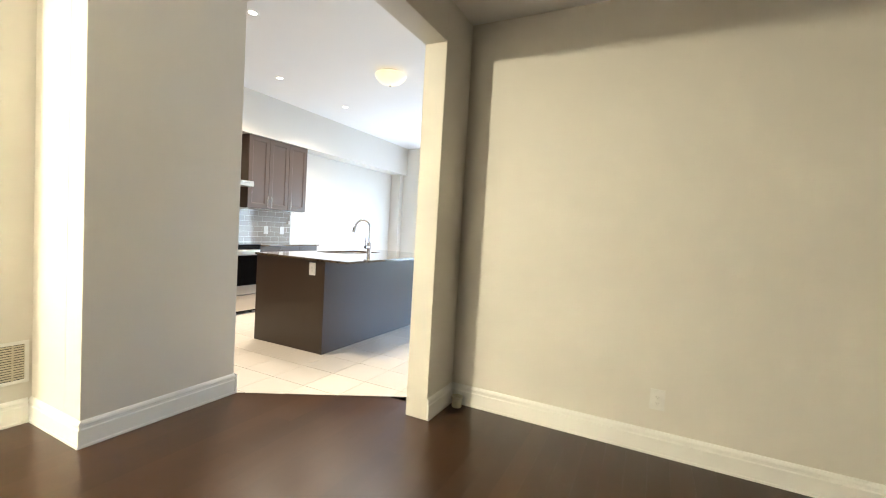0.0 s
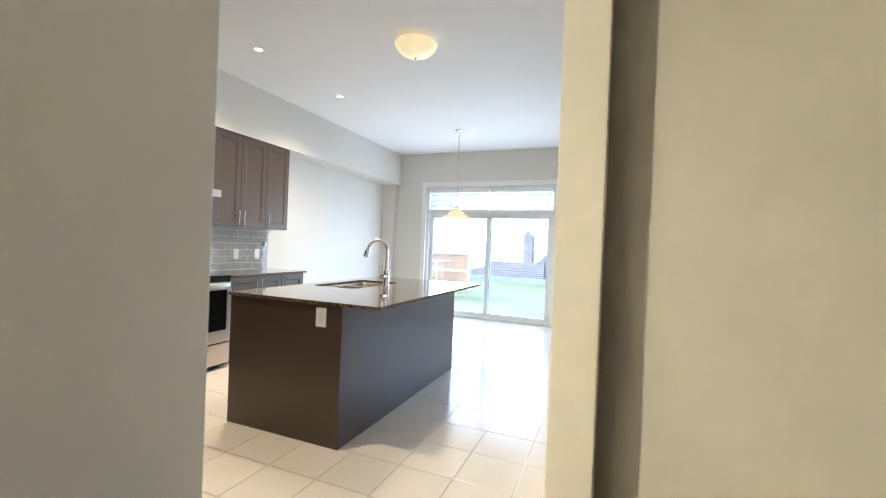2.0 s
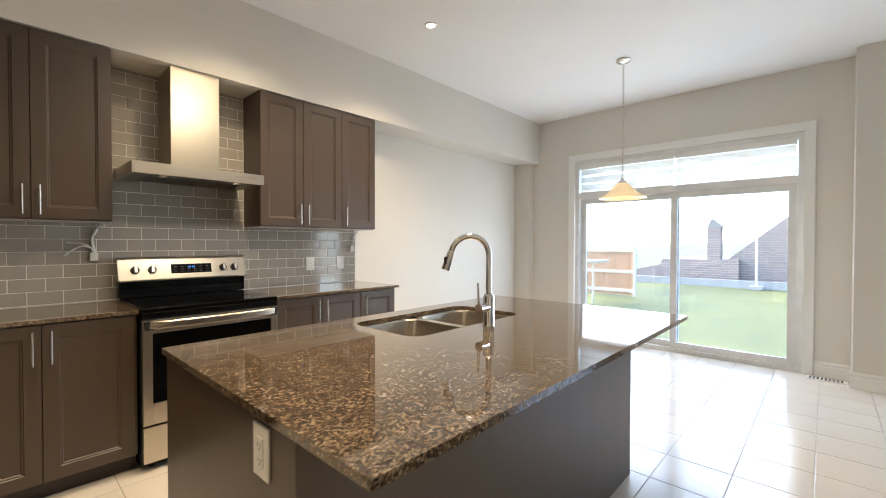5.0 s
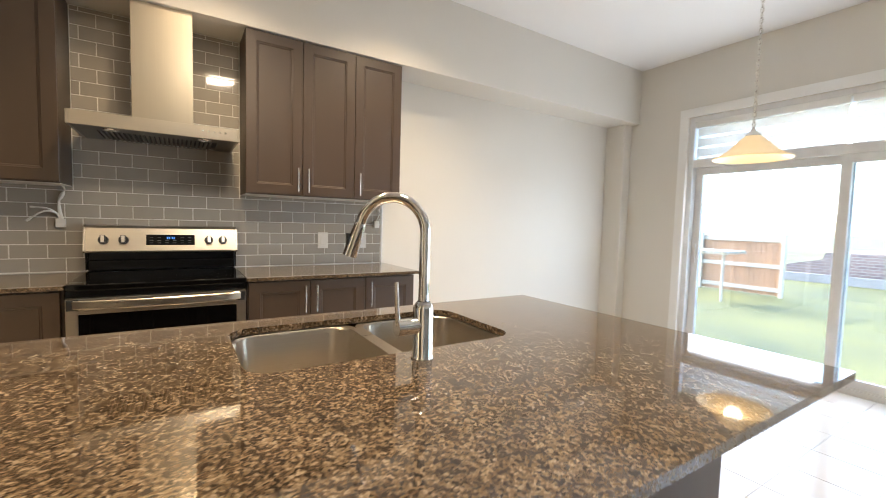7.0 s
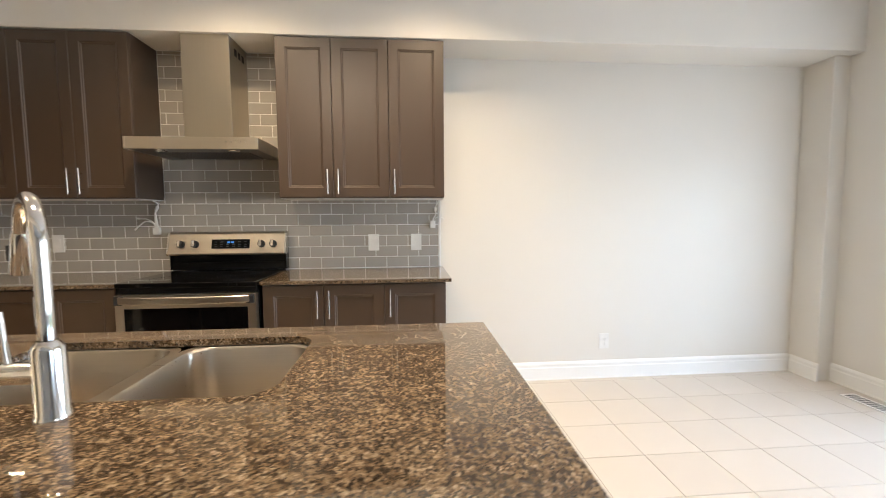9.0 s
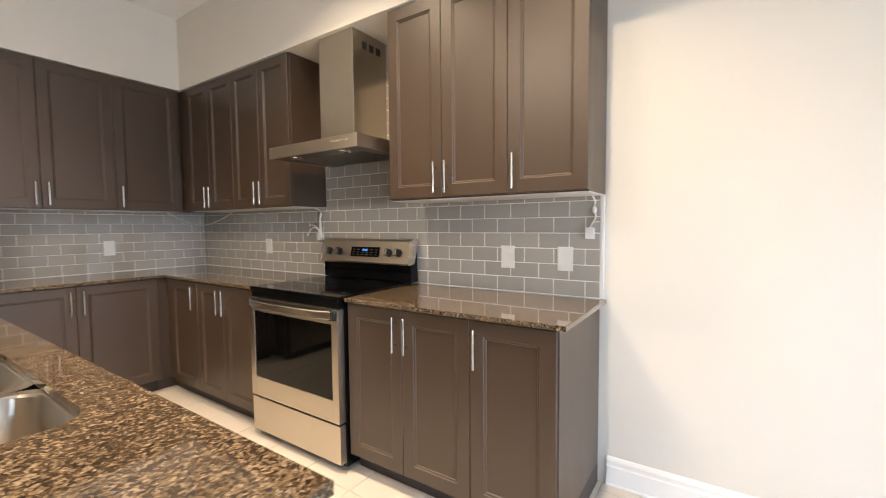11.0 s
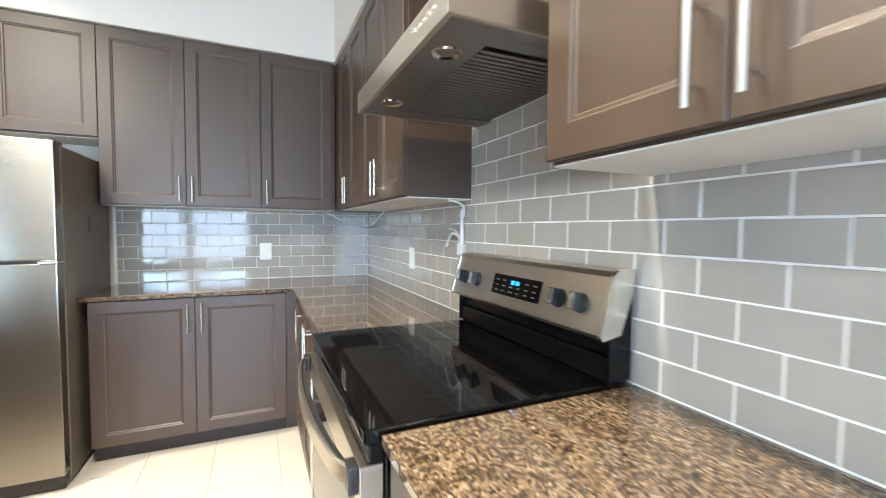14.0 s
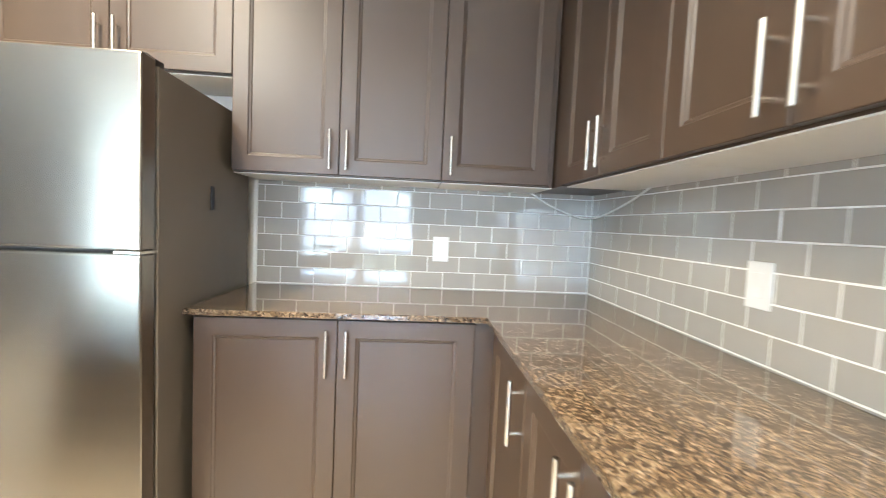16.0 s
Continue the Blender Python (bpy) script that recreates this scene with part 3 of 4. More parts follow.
solo("corner_filler", boxes(((0.0, 0.0, UB), (0.309, 0.309, BULK_Z - 0.002)), ((0.0, 0.309, UB), (0.309, 0.389, BULK_Z - 0.002))), ESPRESSO, "dark espresso filler in the wall-cabinet corner", "cabinet filler")
cabinet("base_cabinet", SW, 0.70, 1.11, 0.0, BT, BD, [(0.70, 1.11, 1)], "dark espresso single-door base cabinet by the corner", "cabinet", "base cabinets", 0.10, "high")
cabinet("base_cabinet", SW, 1.11, 1.838, 0.0, BT, BD, [(1.11, 1.45, 1), (1.45, 1.825, -1)], LOW, "cabinet", "base cabinets", 0.10, "high")
cabinet("base_cabinet", SW, 2.63, 3.348, 0.0, BT, BD, [(2.635, 2.988, 1), (2.988, 3.348, -1)], LOW, "cabinet", "base cabinets", 0.10, "high")
cabinet("base_cabinet", SW, 3.348, 3.72, 0.0, BT, BD, [(3.348, 3.715, -1)], "dark espresso single-door base cabinet with panelled end", "cabinet", "base cabinets", 0.10, "high")
cabinet("base_cabinet", FW, 0.672, 1.648, 0.0, BT, BD, [(0.672, 1.158, 1), (1.158, 1.645, -1)], LOW, "cabinet", "base cabinets", 0.10, "high")
solo("corner_filler", boxes(((0.0, 0.0, 0.10), (0.60, 0.698, BT)), ((0.60, 0.0, 0.10), (0.671, 0.60, BT)), ((0.0, 0.0, 0.0), (0.545, 0.698, 0.098)), ((0.545, 0.0, 0.0), (0.671, 0.545, 0.098))), ESPRESSO,
     "dark espresso filler in the base-cabinet corner", "cabinet filler")


# ---------------------------------------------------------------- worktops
def slab(outline, z0, z1, bevel=0.003):
    bm = prism(outline, z0, z1)
    if bevel:
        bmesh.ops.bevel(bm, geom=bm.edges[:], offset=bevel, segments=2, affect="EDGES", profile=0.6)
    return bm


TOP = 0.917
solo("worktop", slab([(0.003, 0.003), (1.672, 0.003), (1.672, 0.635), (0.635, 0.635), (0.635, 1.84), (0.003, 1.84)], BT + 0.001, TOP), GRANITE, "polished brown speckled granite L-shaped worktop", "worktop")
solo("worktop", slab([(0.003, 2.626), (0.635, 2.626), (0.635, 3.752), (0.003, 3.752)], BT + 0.001, TOP), GRANITE, "polished brown speckled granite worktop beside the range", "worktop")

# ---------------------------------------------------------------- island
IX0, IX1, IY0, IY1 = 1.71, 2.645, 1.712, 3.70
isl = thing("kitchen_island", ((IX0 + IX1) / 2, (IY0 + IY1) / 2, 0), "dark espresso kitchen island with panelled sides", "kitchen island")
part("end_panel", boxes(((IX0, IY0, 0), (IX1 - 0.02, IY0 + 0.02, BT)), bevel=0.001, seg=1), ESPRESSO, isl)
part("end_panel", boxes(((IX0, IY1 - 0.02, 0), (IX1 - 0.02, IY1, BT)), bevel=0.001, seg=1), ESPRESSO, isl)
part("back_panel", boxes(((IX1 - 0.02, IY0 - 0.001, 0), (IX1, IY1 + 0.001, BT)), bevel=0.001, seg=1), ESPRESSO, isl)
part("body", boxes(((IX0 + 0.022, IY0 + 0.021, 0.10), (IX0 + 0.04, IY1 - 0.021, BT)), ((IX0 + 0.04, IY0 + 0.021, 0.10), (IX1 - 0.021, IY1 - 0.021, 0.60))), ESPRESSO, isl)
part("toe_kick", boxes(((IX0 + 0.08, IY0 + 0.021, 0.0), (IX1 - 0.03, IY1 - 0.021, 0.099))), KICK, isl)
EW = lambda u, d, z: (IX0 + 0.021 - d, u, z)
for a, b, side in ((1.725, 2.07, 1), (2.07, 2.41, -1), (2.41, 2.81, 1), (2.81, 3.21, -1), (3.21, 3.69, -1)):
    d = part("door", shaker(EW, a, b, 0.104, BT - 0.004, 0.0), ESPRESSO, isl)
    part("bar_pull", bar_pull(EW, a + 0.034 if side < 0 else b - 0.034, BT - 0.2, BT - 0.035, 0.021), NICKEL, d, "brushed nickel bar pull", True)


def rounded(x0, x1, y0, y1, r, n=5):
    pts = []
    for cx, cy, a0 in ((x1 - r, y1 - r, 0), (x0 + r, y1 - r, 90), (x0 + r, y0 + r, 180), (x1 - r, y0 + r, 270)):
        for k in range(n + 1):
            a = radians(a0 + 90 * k / n)
            pts.append((cx + r * math.cos(a), cy + r * math.sin(a)))
    return pts


def slab_with_hole(outer, hole, z0, z1):
    bm = bmesh.new()
    edges = []
    for loop in (outer, hole):
        vs = [bm.verts.new((x, y, z0)) for x, y in loop]
        edges += [bm.edges.new((a, b)) for a, b in zip(vs, vs[1:] + vs[:1])]
    bmesh.ops.triangle_fill(bm, edges=edges, use_beauty=True)
    r = bmesh.ops.extrude_face_region(bm, geom=bm.faces[:])
    bmesh.ops.translate(bm, vec=(0, 0, z1 - z0), verts=[g for g in r["geom"] if isinstance(g, bmesh.types.BMVert)])
    return bm


SX0, SX1, SY0, SY1 = 1.81, 2.245, 2.425, 3.205
solo("island_worktop", slab_with_hole([(1.695, 1.70), (2.91, 1.70), (2.91, 3.752), (1.695, 3.752)], rounded(SX0, SX1, SY0, SY1, 0.07), BT + 0.001, TOP), GRANITE,
     "polished brown speckled granite island top with sink cut-out", "worktop")


def bowl(x0, x1, y0, y1, depth, top):
    """An open basin with rounded corners, a rolled rim and a curved foot."""
    bm = bmesh.new()
    rings = []
    for inset, z, r in ((-0.020, 0, 0.07), (0.0, 0, 0.07), (0.004, -0.006, 0.07), (0.010, -depth * 0.75, 0.065), (0.022, -depth * 0.94, 0.06), (0.05, -depth, 0.05)):
        rings.append([bm.verts.new((x, y, top + z)) for x, y in rounded(x0 + inset, x1 - inset, y0 + inset, y1 - inset, r)])
    for a, b in zip(rings, rings[1:]):
        for k in range(len(a)):
            bm.faces.new((a[k], a[(k + 1) % len(a)], b[(k + 1) % len(a)], b[k]))
    bm.faces.new(rings[-1])
    return bm


snk = thing("kitchen_sink", (2.03, 2.815, BT), "undermount double-bowl stainless steel sink in the island", "sink")
for y0, y1 in ((SY0 + 0.004, 2.80), (2.84, SY1 - 0.004)):
    b = part("bowl", bowl(SX0 + 0.004, SX1 - 0.004, y0, y1, 0.19, BT - 0.002), SINK, snk, smooth=True)
    part("drain", lathe([(0.0, 0.002), (0.03, 0.002), (0.042, 0.005), (0.045, 0.001)], (2.03, (y0 + y1) / 2, BT - 0.192), 24), CHROME, b, "round chrome drain strainer", True)

# pull-down faucet
FX, FY = 2.305, 2.832
fau = thing("kitchen_faucet", (FX, FY, TOP), "tall polished chrome pull-down faucet on the island", "faucet")
part("base", lathe([(0.0, 0.0), (0.029, 0.0), (0.029, 0.004), (0.026, 0.008), (0.026, 0.13), (0.022, 0.14), (0.0165, 0.146)], (FX, FY, TOP), 28), CHROME, fau, smooth=True)
ux, uy = -0.66, -0.75
R = 0.087
pts = [(FX, FY, TOP + 0.14), (FX, FY, TOP + 0.322)]
for k in range(1, 15):
    a = math.pi * k / 14 * 0.93
    o = R - R * math.cos(a)
    pts.append((FX + ux * o, FY + uy * o, TOP + 0.322 + R * math.sin(a)))
part("gooseneck", tube(pts, 0.0135, 16), CHROME, fau, smooth=True)
p0, p1 = Vector(pts[-1]), Vector(pts[-1]) + (Vector(pts[-1]) - Vector(pts[-2])).normalized() * 0.09
sp = part("spray_head", tube([p0, p0.lerp(p1, 0.1), p0.lerp(p1, 0.6), p1], [0.014, 0.016, 0.018, 0.0195], 16), CHROME, fau, smooth=True)
part("spray_button", boxes((p0.lerp(p1, 0.5) + Vector((-0.006, -0.024, -0.016)), p0.lerp(p1, 0.5) + Vector((0.006, -0.015, 0.016))), bevel=0.002), BLACK_PLASTIC, sp, "black spray button")
part("valve_body", rod((FX, FY - 0.015, TOP + 0.085), (FX, FY - 0.076, TOP + 0.085), 0.021, 20), CHROME, fau, smooth=True)
part("lever", tube([(FX, FY - 0.070, TOP + 0.090), (FX, FY - 0.074, TOP + 0.13), (FX, FY - 0.078, TOP + 0.200)], [0.0075, 0.006, 0.005], 12), CHROME, fau, smooth=True)

# ---------------------------------------------------------------- range
RY0, RY1 = 1.846, 2.620
rng = thing("electric_range", (0.33, (RY0 + RY1) / 2, 0), "stainless steel electric range with black glass cooktop", "range")
part("body", boxes(((0.02, RY0, 0.03), (0.625, RY1, 0.895)), bevel=0.003), BLACK, rng, "black enamel sides")
part("cooktop", boxes(((0.07, RY0 + 0.002, 0.897), (0.665, RY1 - 0.002, 0.925)), bevel=0.006, seg=3), BLACK_GLASS, rng, "glossy black ceramic glass")
part("lower_backguard", boxes(((0.03, RY0 + 0.004, 0.926), (0.080, RY1 - 0.004, 0.985)), ((0.03, RY0 + 0.004, 0.9855), (0.066, RY1 - 0.004, 1.04)), bevel=0.006, seg=3), BLACK, rng, "black enamel splash panel")
bm = bmesh.new()
prof = [(0.02, 1.045), (0.115, 1.035), (0.120, 1.045), (0.083, 1.180), (0.070, 1.192), (0.02, 1.195)]
ends = [[bm.verts.new((x, y, z)) for x, z in prof] for y in (RY0 - 0.002, RY1 + 0.002)]
for i in range(len(prof)):
    j = (i + 1) % len(prof)
    bm.faces.new((ends[0][i], ends[0][j], ends[1][j], ends[1][i]))
bm.faces.new(ends[0]), bm.faces.new(ends[1][::-1])
guard = part("backguard", bm, STEEL_Y, rng, "slanted brushed stainless control panel")
part("side_cap", boxes(((0.018, RY0 - 0.006, 0.93), (0.088, RY0 - 0.001, 1.16)), bevel=0.002), BLACK, rng)
part("side_cap", boxes(((0.018, RY1 + 0.001, 0.93), (0.088, RY1 + 0.006, 1.16)), bevel=0.002), BLACK, rng)
for y0, y1 in ((RY0 - 0.012, RY0 - 0.0025), (RY1 + 0.0025, RY1 + 0.012)):
    cap = bmesh.new()
    f = cap.faces.new([cap.verts.new((x, y0, z)) for x, z in ((0.06, 1.043), (0.117, 1.033), (0.123, 1.045), (0.086, 1.182), (0.071, 1.195), (0.02, 1.198), (0.02, 1.15))])
    r = bmesh.ops.extrude_face_region(cap, geom=[f])
    bmesh.ops.translate(cap, vec=(0, y1 - y0, 0), verts=[g for g in r["geom"] if isinstance(g, bmesh.types.BMVert)])
    bmesh.ops.recalc_face_normals(cap, faces=cap.faces[:])
    part("end_cap", cap, NICKEL, guard, "pale silver end cap")
SLOPE = Vector((0.135, 0, 0.037)).normalized()      # out of the panel
UPV = Vector((-0.037, 0, 0.135)).normalized()


def on_guard(y, s, out=0.0):
    p = Vector((0.120, y, 1.045)) + UPV * s + SLOPE * out
    return p


def guard_box(y0, y1, s0, s1, o0, o1):
    bm = bmesh.new()
    v = [bm.verts.new(on_guard(y, s, o)) for y in (y0, y1) for s in (s0, s1) for o in (o0, o1)]
    for f in ((0, 1, 3, 2), (4, 6, 7, 5), (0, 4, 5, 1), (2, 3, 7, 6), (0, 2, 6, 4), (1, 5, 7, 3)):
        bm.faces.new([v[i] for i in f])
    return bm


disp = part("display", guard_box(2.13, 2.385, 0.035, 0.100, 0.0005, 0.003), BLACK_GLASS, rng, "black glass clock display")
for k in range(4):
    part("clock_digit", guard_box(2.236 + 0.010 * k + (0.005 if k > 1 else 0), 2.2425 + 0.010 * k + (0.005 if k > 1 else 0), 0.073, 0.086, 0.003, 0.0036), BLUE_LED, disp)
for k in range(6):
    for s in (0.046, 0.062, 0.080):
        if s == 0.080 and 1 < k < 4:
            continue
        part("button_print", guard_box(2.148 + 0.04 * k, 2.166 + 0.04 * k, s, s + 0.004, 0.003, 0.0034), PRINT, disp)
for y in (1.925, 2.02, 2.465, 2.545):
    kb = part("knob", rod(on_guard(y, 0.066, 0.001), on_guard(y, 0.066, 0.012), 0.026, 20, 0.024), BLACK_PLASTIC, rng, "black knob with steel face", True)
    part("grip", guard_box(y - 0.012, y + 0.012, 0.044, 0.088, 0.0115, 0.034), BLACK_PLASTIC, kb)
    part("grip_face", guard_box(y - 0.0085, y + 0.0085, 0.046, 0.086, 0.0341, 0.0365), NICKEL, kb, "polished steel grip face")
BURNER = mat("burner_print", (0.008, 0.008, 0.008), 0.12)
# burners drawn in thin grey rings
for bx, by, br in ((0.22, 2.04, 0.085), (0.22, 2.42, 0.085), (0.48, 2.04, 0.10), (0.48, 2.42, 0.115)):
    part("burner_ring", lathe([(br - 0.002, 0.0), (br - 0.002, 0.0006), (br, 0.0006), (br, 0.0)], (bx, by, 0.9252), 48), BURNER, rng)
part("front_rail", boxes(((0.626, RY0 + 0.004, 0.862), (0.656, RY1 - 0.004, 0.896)), bevel=0.004), BLACK, rng)
DOORX = 0.672
od = part("oven_door", boxes(((0.628, RY0 + 0.004, 0.270), (DOORX, RY0 + 0.05, 0.858)), ((0.628, RY1 - 0.05, 0.270), (DOORX, RY1 - 0.004, 0.858)),
                             ((0.628, RY0 + 0.05, 0.270), (DOORX, RY1 - 0.05, 0.388)), ((0.628, RY0 + 0.05, 0.782), (DOORX, RY1 - 0.05, 0.858)), bevel=0.002), STEEL_Y, rng, "brushed stainless oven door")
part("oven_window", boxes(((0.630, RY0 + 0.051, 0.389), (DOORX - 0.003, RY1 - 0.051, 0.781))), BLACK_GLASS, od, "dark oven window")


def bowed_band(inner, outer, z0, z1):
    """A flat band that bows out between the two ends of the oven door."""
    bm, n = bmesh.new(), 20
    rows = []
    for k in range(n + 1):
        bow, y = math.sin(math.pi * k / n) ** 0.55, RY0 + 0.028 + (RY1 - RY0 - 0.056) * k / n
        xi, xo = DOORX + inner[0] + inner[1] * bow, DOORX + outer[0] + outer[1] * bow
        e = 0.004
        rows.append([bm.verts.new(p) for p in ((xi, y, z0), (xo - e, y, z0), (xo, y, z0 + e), (xo, y, z1 - e), (xo - e, y, z1), (xi, y, z1))])
    for p, q in zip(rows, rows[1:]):
        for k in range(6):
            bm.faces.new((p[k], p[(k + 1) % 6], q[(k + 1) % 6], q[k]))
    bm.faces.new(rows[0]), bm.faces.new(rows[-1][::-1])
    return bm


part("oven_handle", bowed_band((0.0125, 0.040), (0.018, 0.045), 0.812, 0.854), STEEL_Y, od, "wide bowed steel handle", True)
part("handle_back", bowed_band((0.004, 0.034), (0.012, 0.0395), 0.815, 0.851), BLACK_PLASTIC, od, "black inner side of the handle", True)
for y in (RY0 + 0.032, RY1 - 0.032):
    part("handle_end", boxes(((DOORX, y - 0.022, 0.805), (DOORX + 0.02, y + 0.022, 0.857)), bevel=0.006), BLACK_PLASTIC, od)
part("drawer", boxes(((0.628, RY0 + 0.004, 0.055), (DOORX - 0.004, RY1 - 0.004, 0.258)), bevel=0.003), STEEL_Y, rng, "stainless storage drawer")
for y in (RY0 + 0.06, RY1 - 0.06):
    for x in (0.08, 0.58):
        part("foot", rod((x, y, 0.004), (x, y, 0.035), 0.018, 12), BLACK_PLASTIC, rng)

# ---------------------------------------------------------------- hood
HY0, HY1 = 1.838, 2.604
hood = thing("range_hood", (0.25, (HY0 + HY1) / 2, 1.70), "brushed stainless chimney range hood above the range", "range hood")
part("canopy", boxes(((0.003, HY0, 1.7), (0.500, HY0 + 0.012, 1.770)), ((0.003, HY1 - 0.012, 1.7), (0.500, HY1, 1.770)), ((0.486, HY0 + 0.012, 1.7), (0.500, HY1 - 0.012, 1.770)),
                     ((0.003, HY0 + 0.012, 1.758), (0.486, HY1 - 0.012, 1.772)), bevel=0.0012, seg=1), STEEL_Y, hood)
for lo, hi in (((0.01, HY0 + 0.012, 1.7015), (0.486, HY0 + 0.10, 1.708)), ((0.01, HY1 - 0.10, 1.7015), (0.486, HY1 - 0.012, 1.708)), ((0.36, HY0 + 0.101, 1.7015), (0.486, HY1 - 0.101, 1.708))):
    part("underside_plate", boxes((lo, hi)), BAFFLE, hood)
part("filter_tray", boxes(((0.01, HY0 + 0.101, 1.724), (0.36, HY1 - 0.101, 1.732))), BLACK_PLASTIC, hood, "dark filter tray")
k = HY0 + 0.108
while k < HY1 - 0.12:
    part("baffle", boxes(((0.02, k, 1.7025), (0.355, k + 0.011, 1.722)), bevel=0.002, seg=1), BAFFLE, hood)
    k += 0.0225
for y in (HY0 + 0.17, HY1 - 0.17):
    part("hood_light", lathe([(0.0, 0.002), (0.024, 0.001), (0.033, -0.004), (0.036, 0.0)], (0.425, y, 1.7010), 24), CHROME, hood, "small round unlit lamp", True)
for i in range(5):
    part("button", rod((0.5, 2.42 + 0.028 * i, 1.742), (0.5035, 2.42 + 0.028 * i, 1.742), 0.0048, 12), NICKEL, hood)
part("chimney", boxes(((0.003, 2.085, 1.7725), (0.298, 2.380, BULK_Z - 0.001)), bevel=0.0015, seg=1), HOOD_STEEL, hood)
for i in range(3):
    part("vent_slot", boxes(((0.06 + 0.06 * i, 2.3795, BULK_Z - 0.10), (0.10 + 0.06 * i, 2.3812, BULK_Z - 0.055))), SLOT, hood)

# ---------------------------------------------------------------- refrigerator
GX0, GX1 = 1.685, 2.435
fr = thing("refrigerator", ((GX0 + GX1) / 2, 0.43, 0), "stainless steel top-freezer refrigerator with dark grey sides", "refrigerator")
part("case", boxes(((GX0, 0.06, 0.03), (GX1, 0.745, 1.672)), bevel=0.006), GREY_CASE, fr, "dark grey textured case")
for z0, z1 in ((0.085, 1.1125), (1.1235, 1.688)):
    fd = part("door", boxes(((GX0 + 0.001, 0.757, z0), (GX1 - 0.001, 0.822, z1)), bevel=0.009, seg=3), STEEL_Z, fr, "brushed stainless door")
    part("gasket", boxes(((GX0 + 0.012, 0.7455, z0 + 0.01), (GX1 - 0.012, 0.7565, z1 - 0.01))), BLACK_PLASTIC, fd, "dark rubber gasket")
    hz0, hz1 = (0.36, 1.095) if z0 < 0.5 else (1.14, 1.66)
    hs = [k / 14 for k in range(15)]
    hpts = [(GX1 - 0.045, 0.832 + 0.060 * math.sin(math.pi / 2 * (s if z0 < 0.5 else 1 - s)), hz0 + (hz1 - hz0) * s) for s in hs]
    part("handle", tube(hpts, 0.013, 12), STEEL_Z, fd, "bowed steel handle", True)
    hzb = hz1 - 0.02 if z0 < 0.5 else hz0 + 0.02
    part("handle_bracket", boxes(((GX1 - 0.058, 0.823, hzb - 0.018), (GX1 - 0.032, 0.888, hzb + 0.018)), bevel=0.003), BLACK_PLASTIC, fd, "dark handle bracket")
part("hinge", boxes(((GX0 - 0.002, 0.752, 1.1135), (GX0 + 0.07, 0.835, 1.1225)), bevel=0.002), NICKEL, fr)
part("top_hinge", boxes(((GX0 + 0.01, 0.70, 1.673), (GX0 + 0.08, 0.80, 1.695)), bevel=0.006), BLACK_PLASTIC, fr)
part("kick_grille", boxes(((GX0 + 0.01, 0.70, 0.012), (GX1 - 0.01, 0.79, 0.078)), bevel=0.004), BLACK_PLASTIC, fr)
for x in (GX0 + 0.06, GX1 - 0.06):
    part("foot", rod((x, 0.72, 0.004), (x, 0.72, 0.03), 0.02, 12), BLACK_PLASTIC, fr)
part("magnet_clip", boxes(((GX0 - 0.006, 0.40, 1.255), (GX0 - 0.0005, 0.425, 1.345)), bevel=0.002), BLACK_PLASTIC, fr, "small dark clip on the side")

# ---------------------------------------------------------------- ceiling lamps
fl = thing("ceiling_lamp", (2.56, 2.74, CEIL_Z), "lit alabaster glass flush ceiling lamp", "ceiling lamp")
part("canopy_ring", lathe([(0.0, 0.0), (0.12, 0.0), (0.125, -0.02), (0.115, -0.03)], (2.56, 2.74, CEIL_Z - 0.001), 40), NICKEL, fl, smooth=True)
dome = part("glass_dome", lathe([(0.112, -0.018), (0.172, -0.028), (0.180, -0.038), (0.168, -0.07), (0.13, -0.11), (0.08, -0.135), (0.02, -0.146), (0.0, -0.147)], (2.56, 2.74, CEIL_Z), 40), DOME, fl, "glowing alabaster glass", True)
dome.visible_shadow = False
part("finial", lathe([(0.0, -0.146), (0.010, -0.148), (0.012, -0.158), (0.0, -0.168)], (2.56, 2.74, CEIL_Z), 16), NICKEL, fl, smooth=True)

PX, PY, PZ = 2.0, 5.38, 1.875
pn = thing("pendant_lamp", (PX, PY, CEIL_Z), "pendant lamp with flared amber glass shade on a chain", "pendant lamp")
part("ceiling_rose", lathe([(0.0, 0.0), (0.062, 0.0), (0.066, -0.012), (0.05, -0.024), (0.012, -0.032), (0.0, -0.032)], (PX, PY, CEIL_Z - 0.001), 28), NICKEL, pn, smooth=True)
part("cord", rod((PX + 0.003, PY, PZ), (PX + 0.003, PY, CEIL_Z - 0.03), 0.0025, 6), NICKEL, pn)
z = PZ + 0.03
n = 0
chain = bmesh.new()
while z < CEIL_Z - 0.045:
    ring = [(PX + (0.009 * math.cos(a) if n % 2 else 0), PY + (0 if n % 2 else 0.009 * math.cos(a)), z + 0.019 * math.sin(a)) for a in [2 * math.pi * q / 8 for q in range(9)]]
    tube(ring, 0.0026, 5, chain)
    z += 0.032
    n += 1
part("chain", chain, NICKEL, pn)
part("socket_cap", lathe([(0.0, 0.045), (0.010, 0.042), (0.016, 0.025), (0.04, 0.0), (0.042, -0.008)], (PX, PY, PZ), 24), NICKEL, pn, smooth=True)
prof = [(0.03, 0.0), (0.06, -0.022), (0.10, -0.064), (0.14, -0.104), (0.18, -0.130), (0.208, -0.142), (0.214, -0.148)]
sh = part("shade", lathe(prof + [(r - 0.004, z - 0.005) for r, z in reversed(prof)], (PX, PY, PZ), 44), SHADE, pn, "glowing amber glass shade", True)
sh.visible_shadow = False
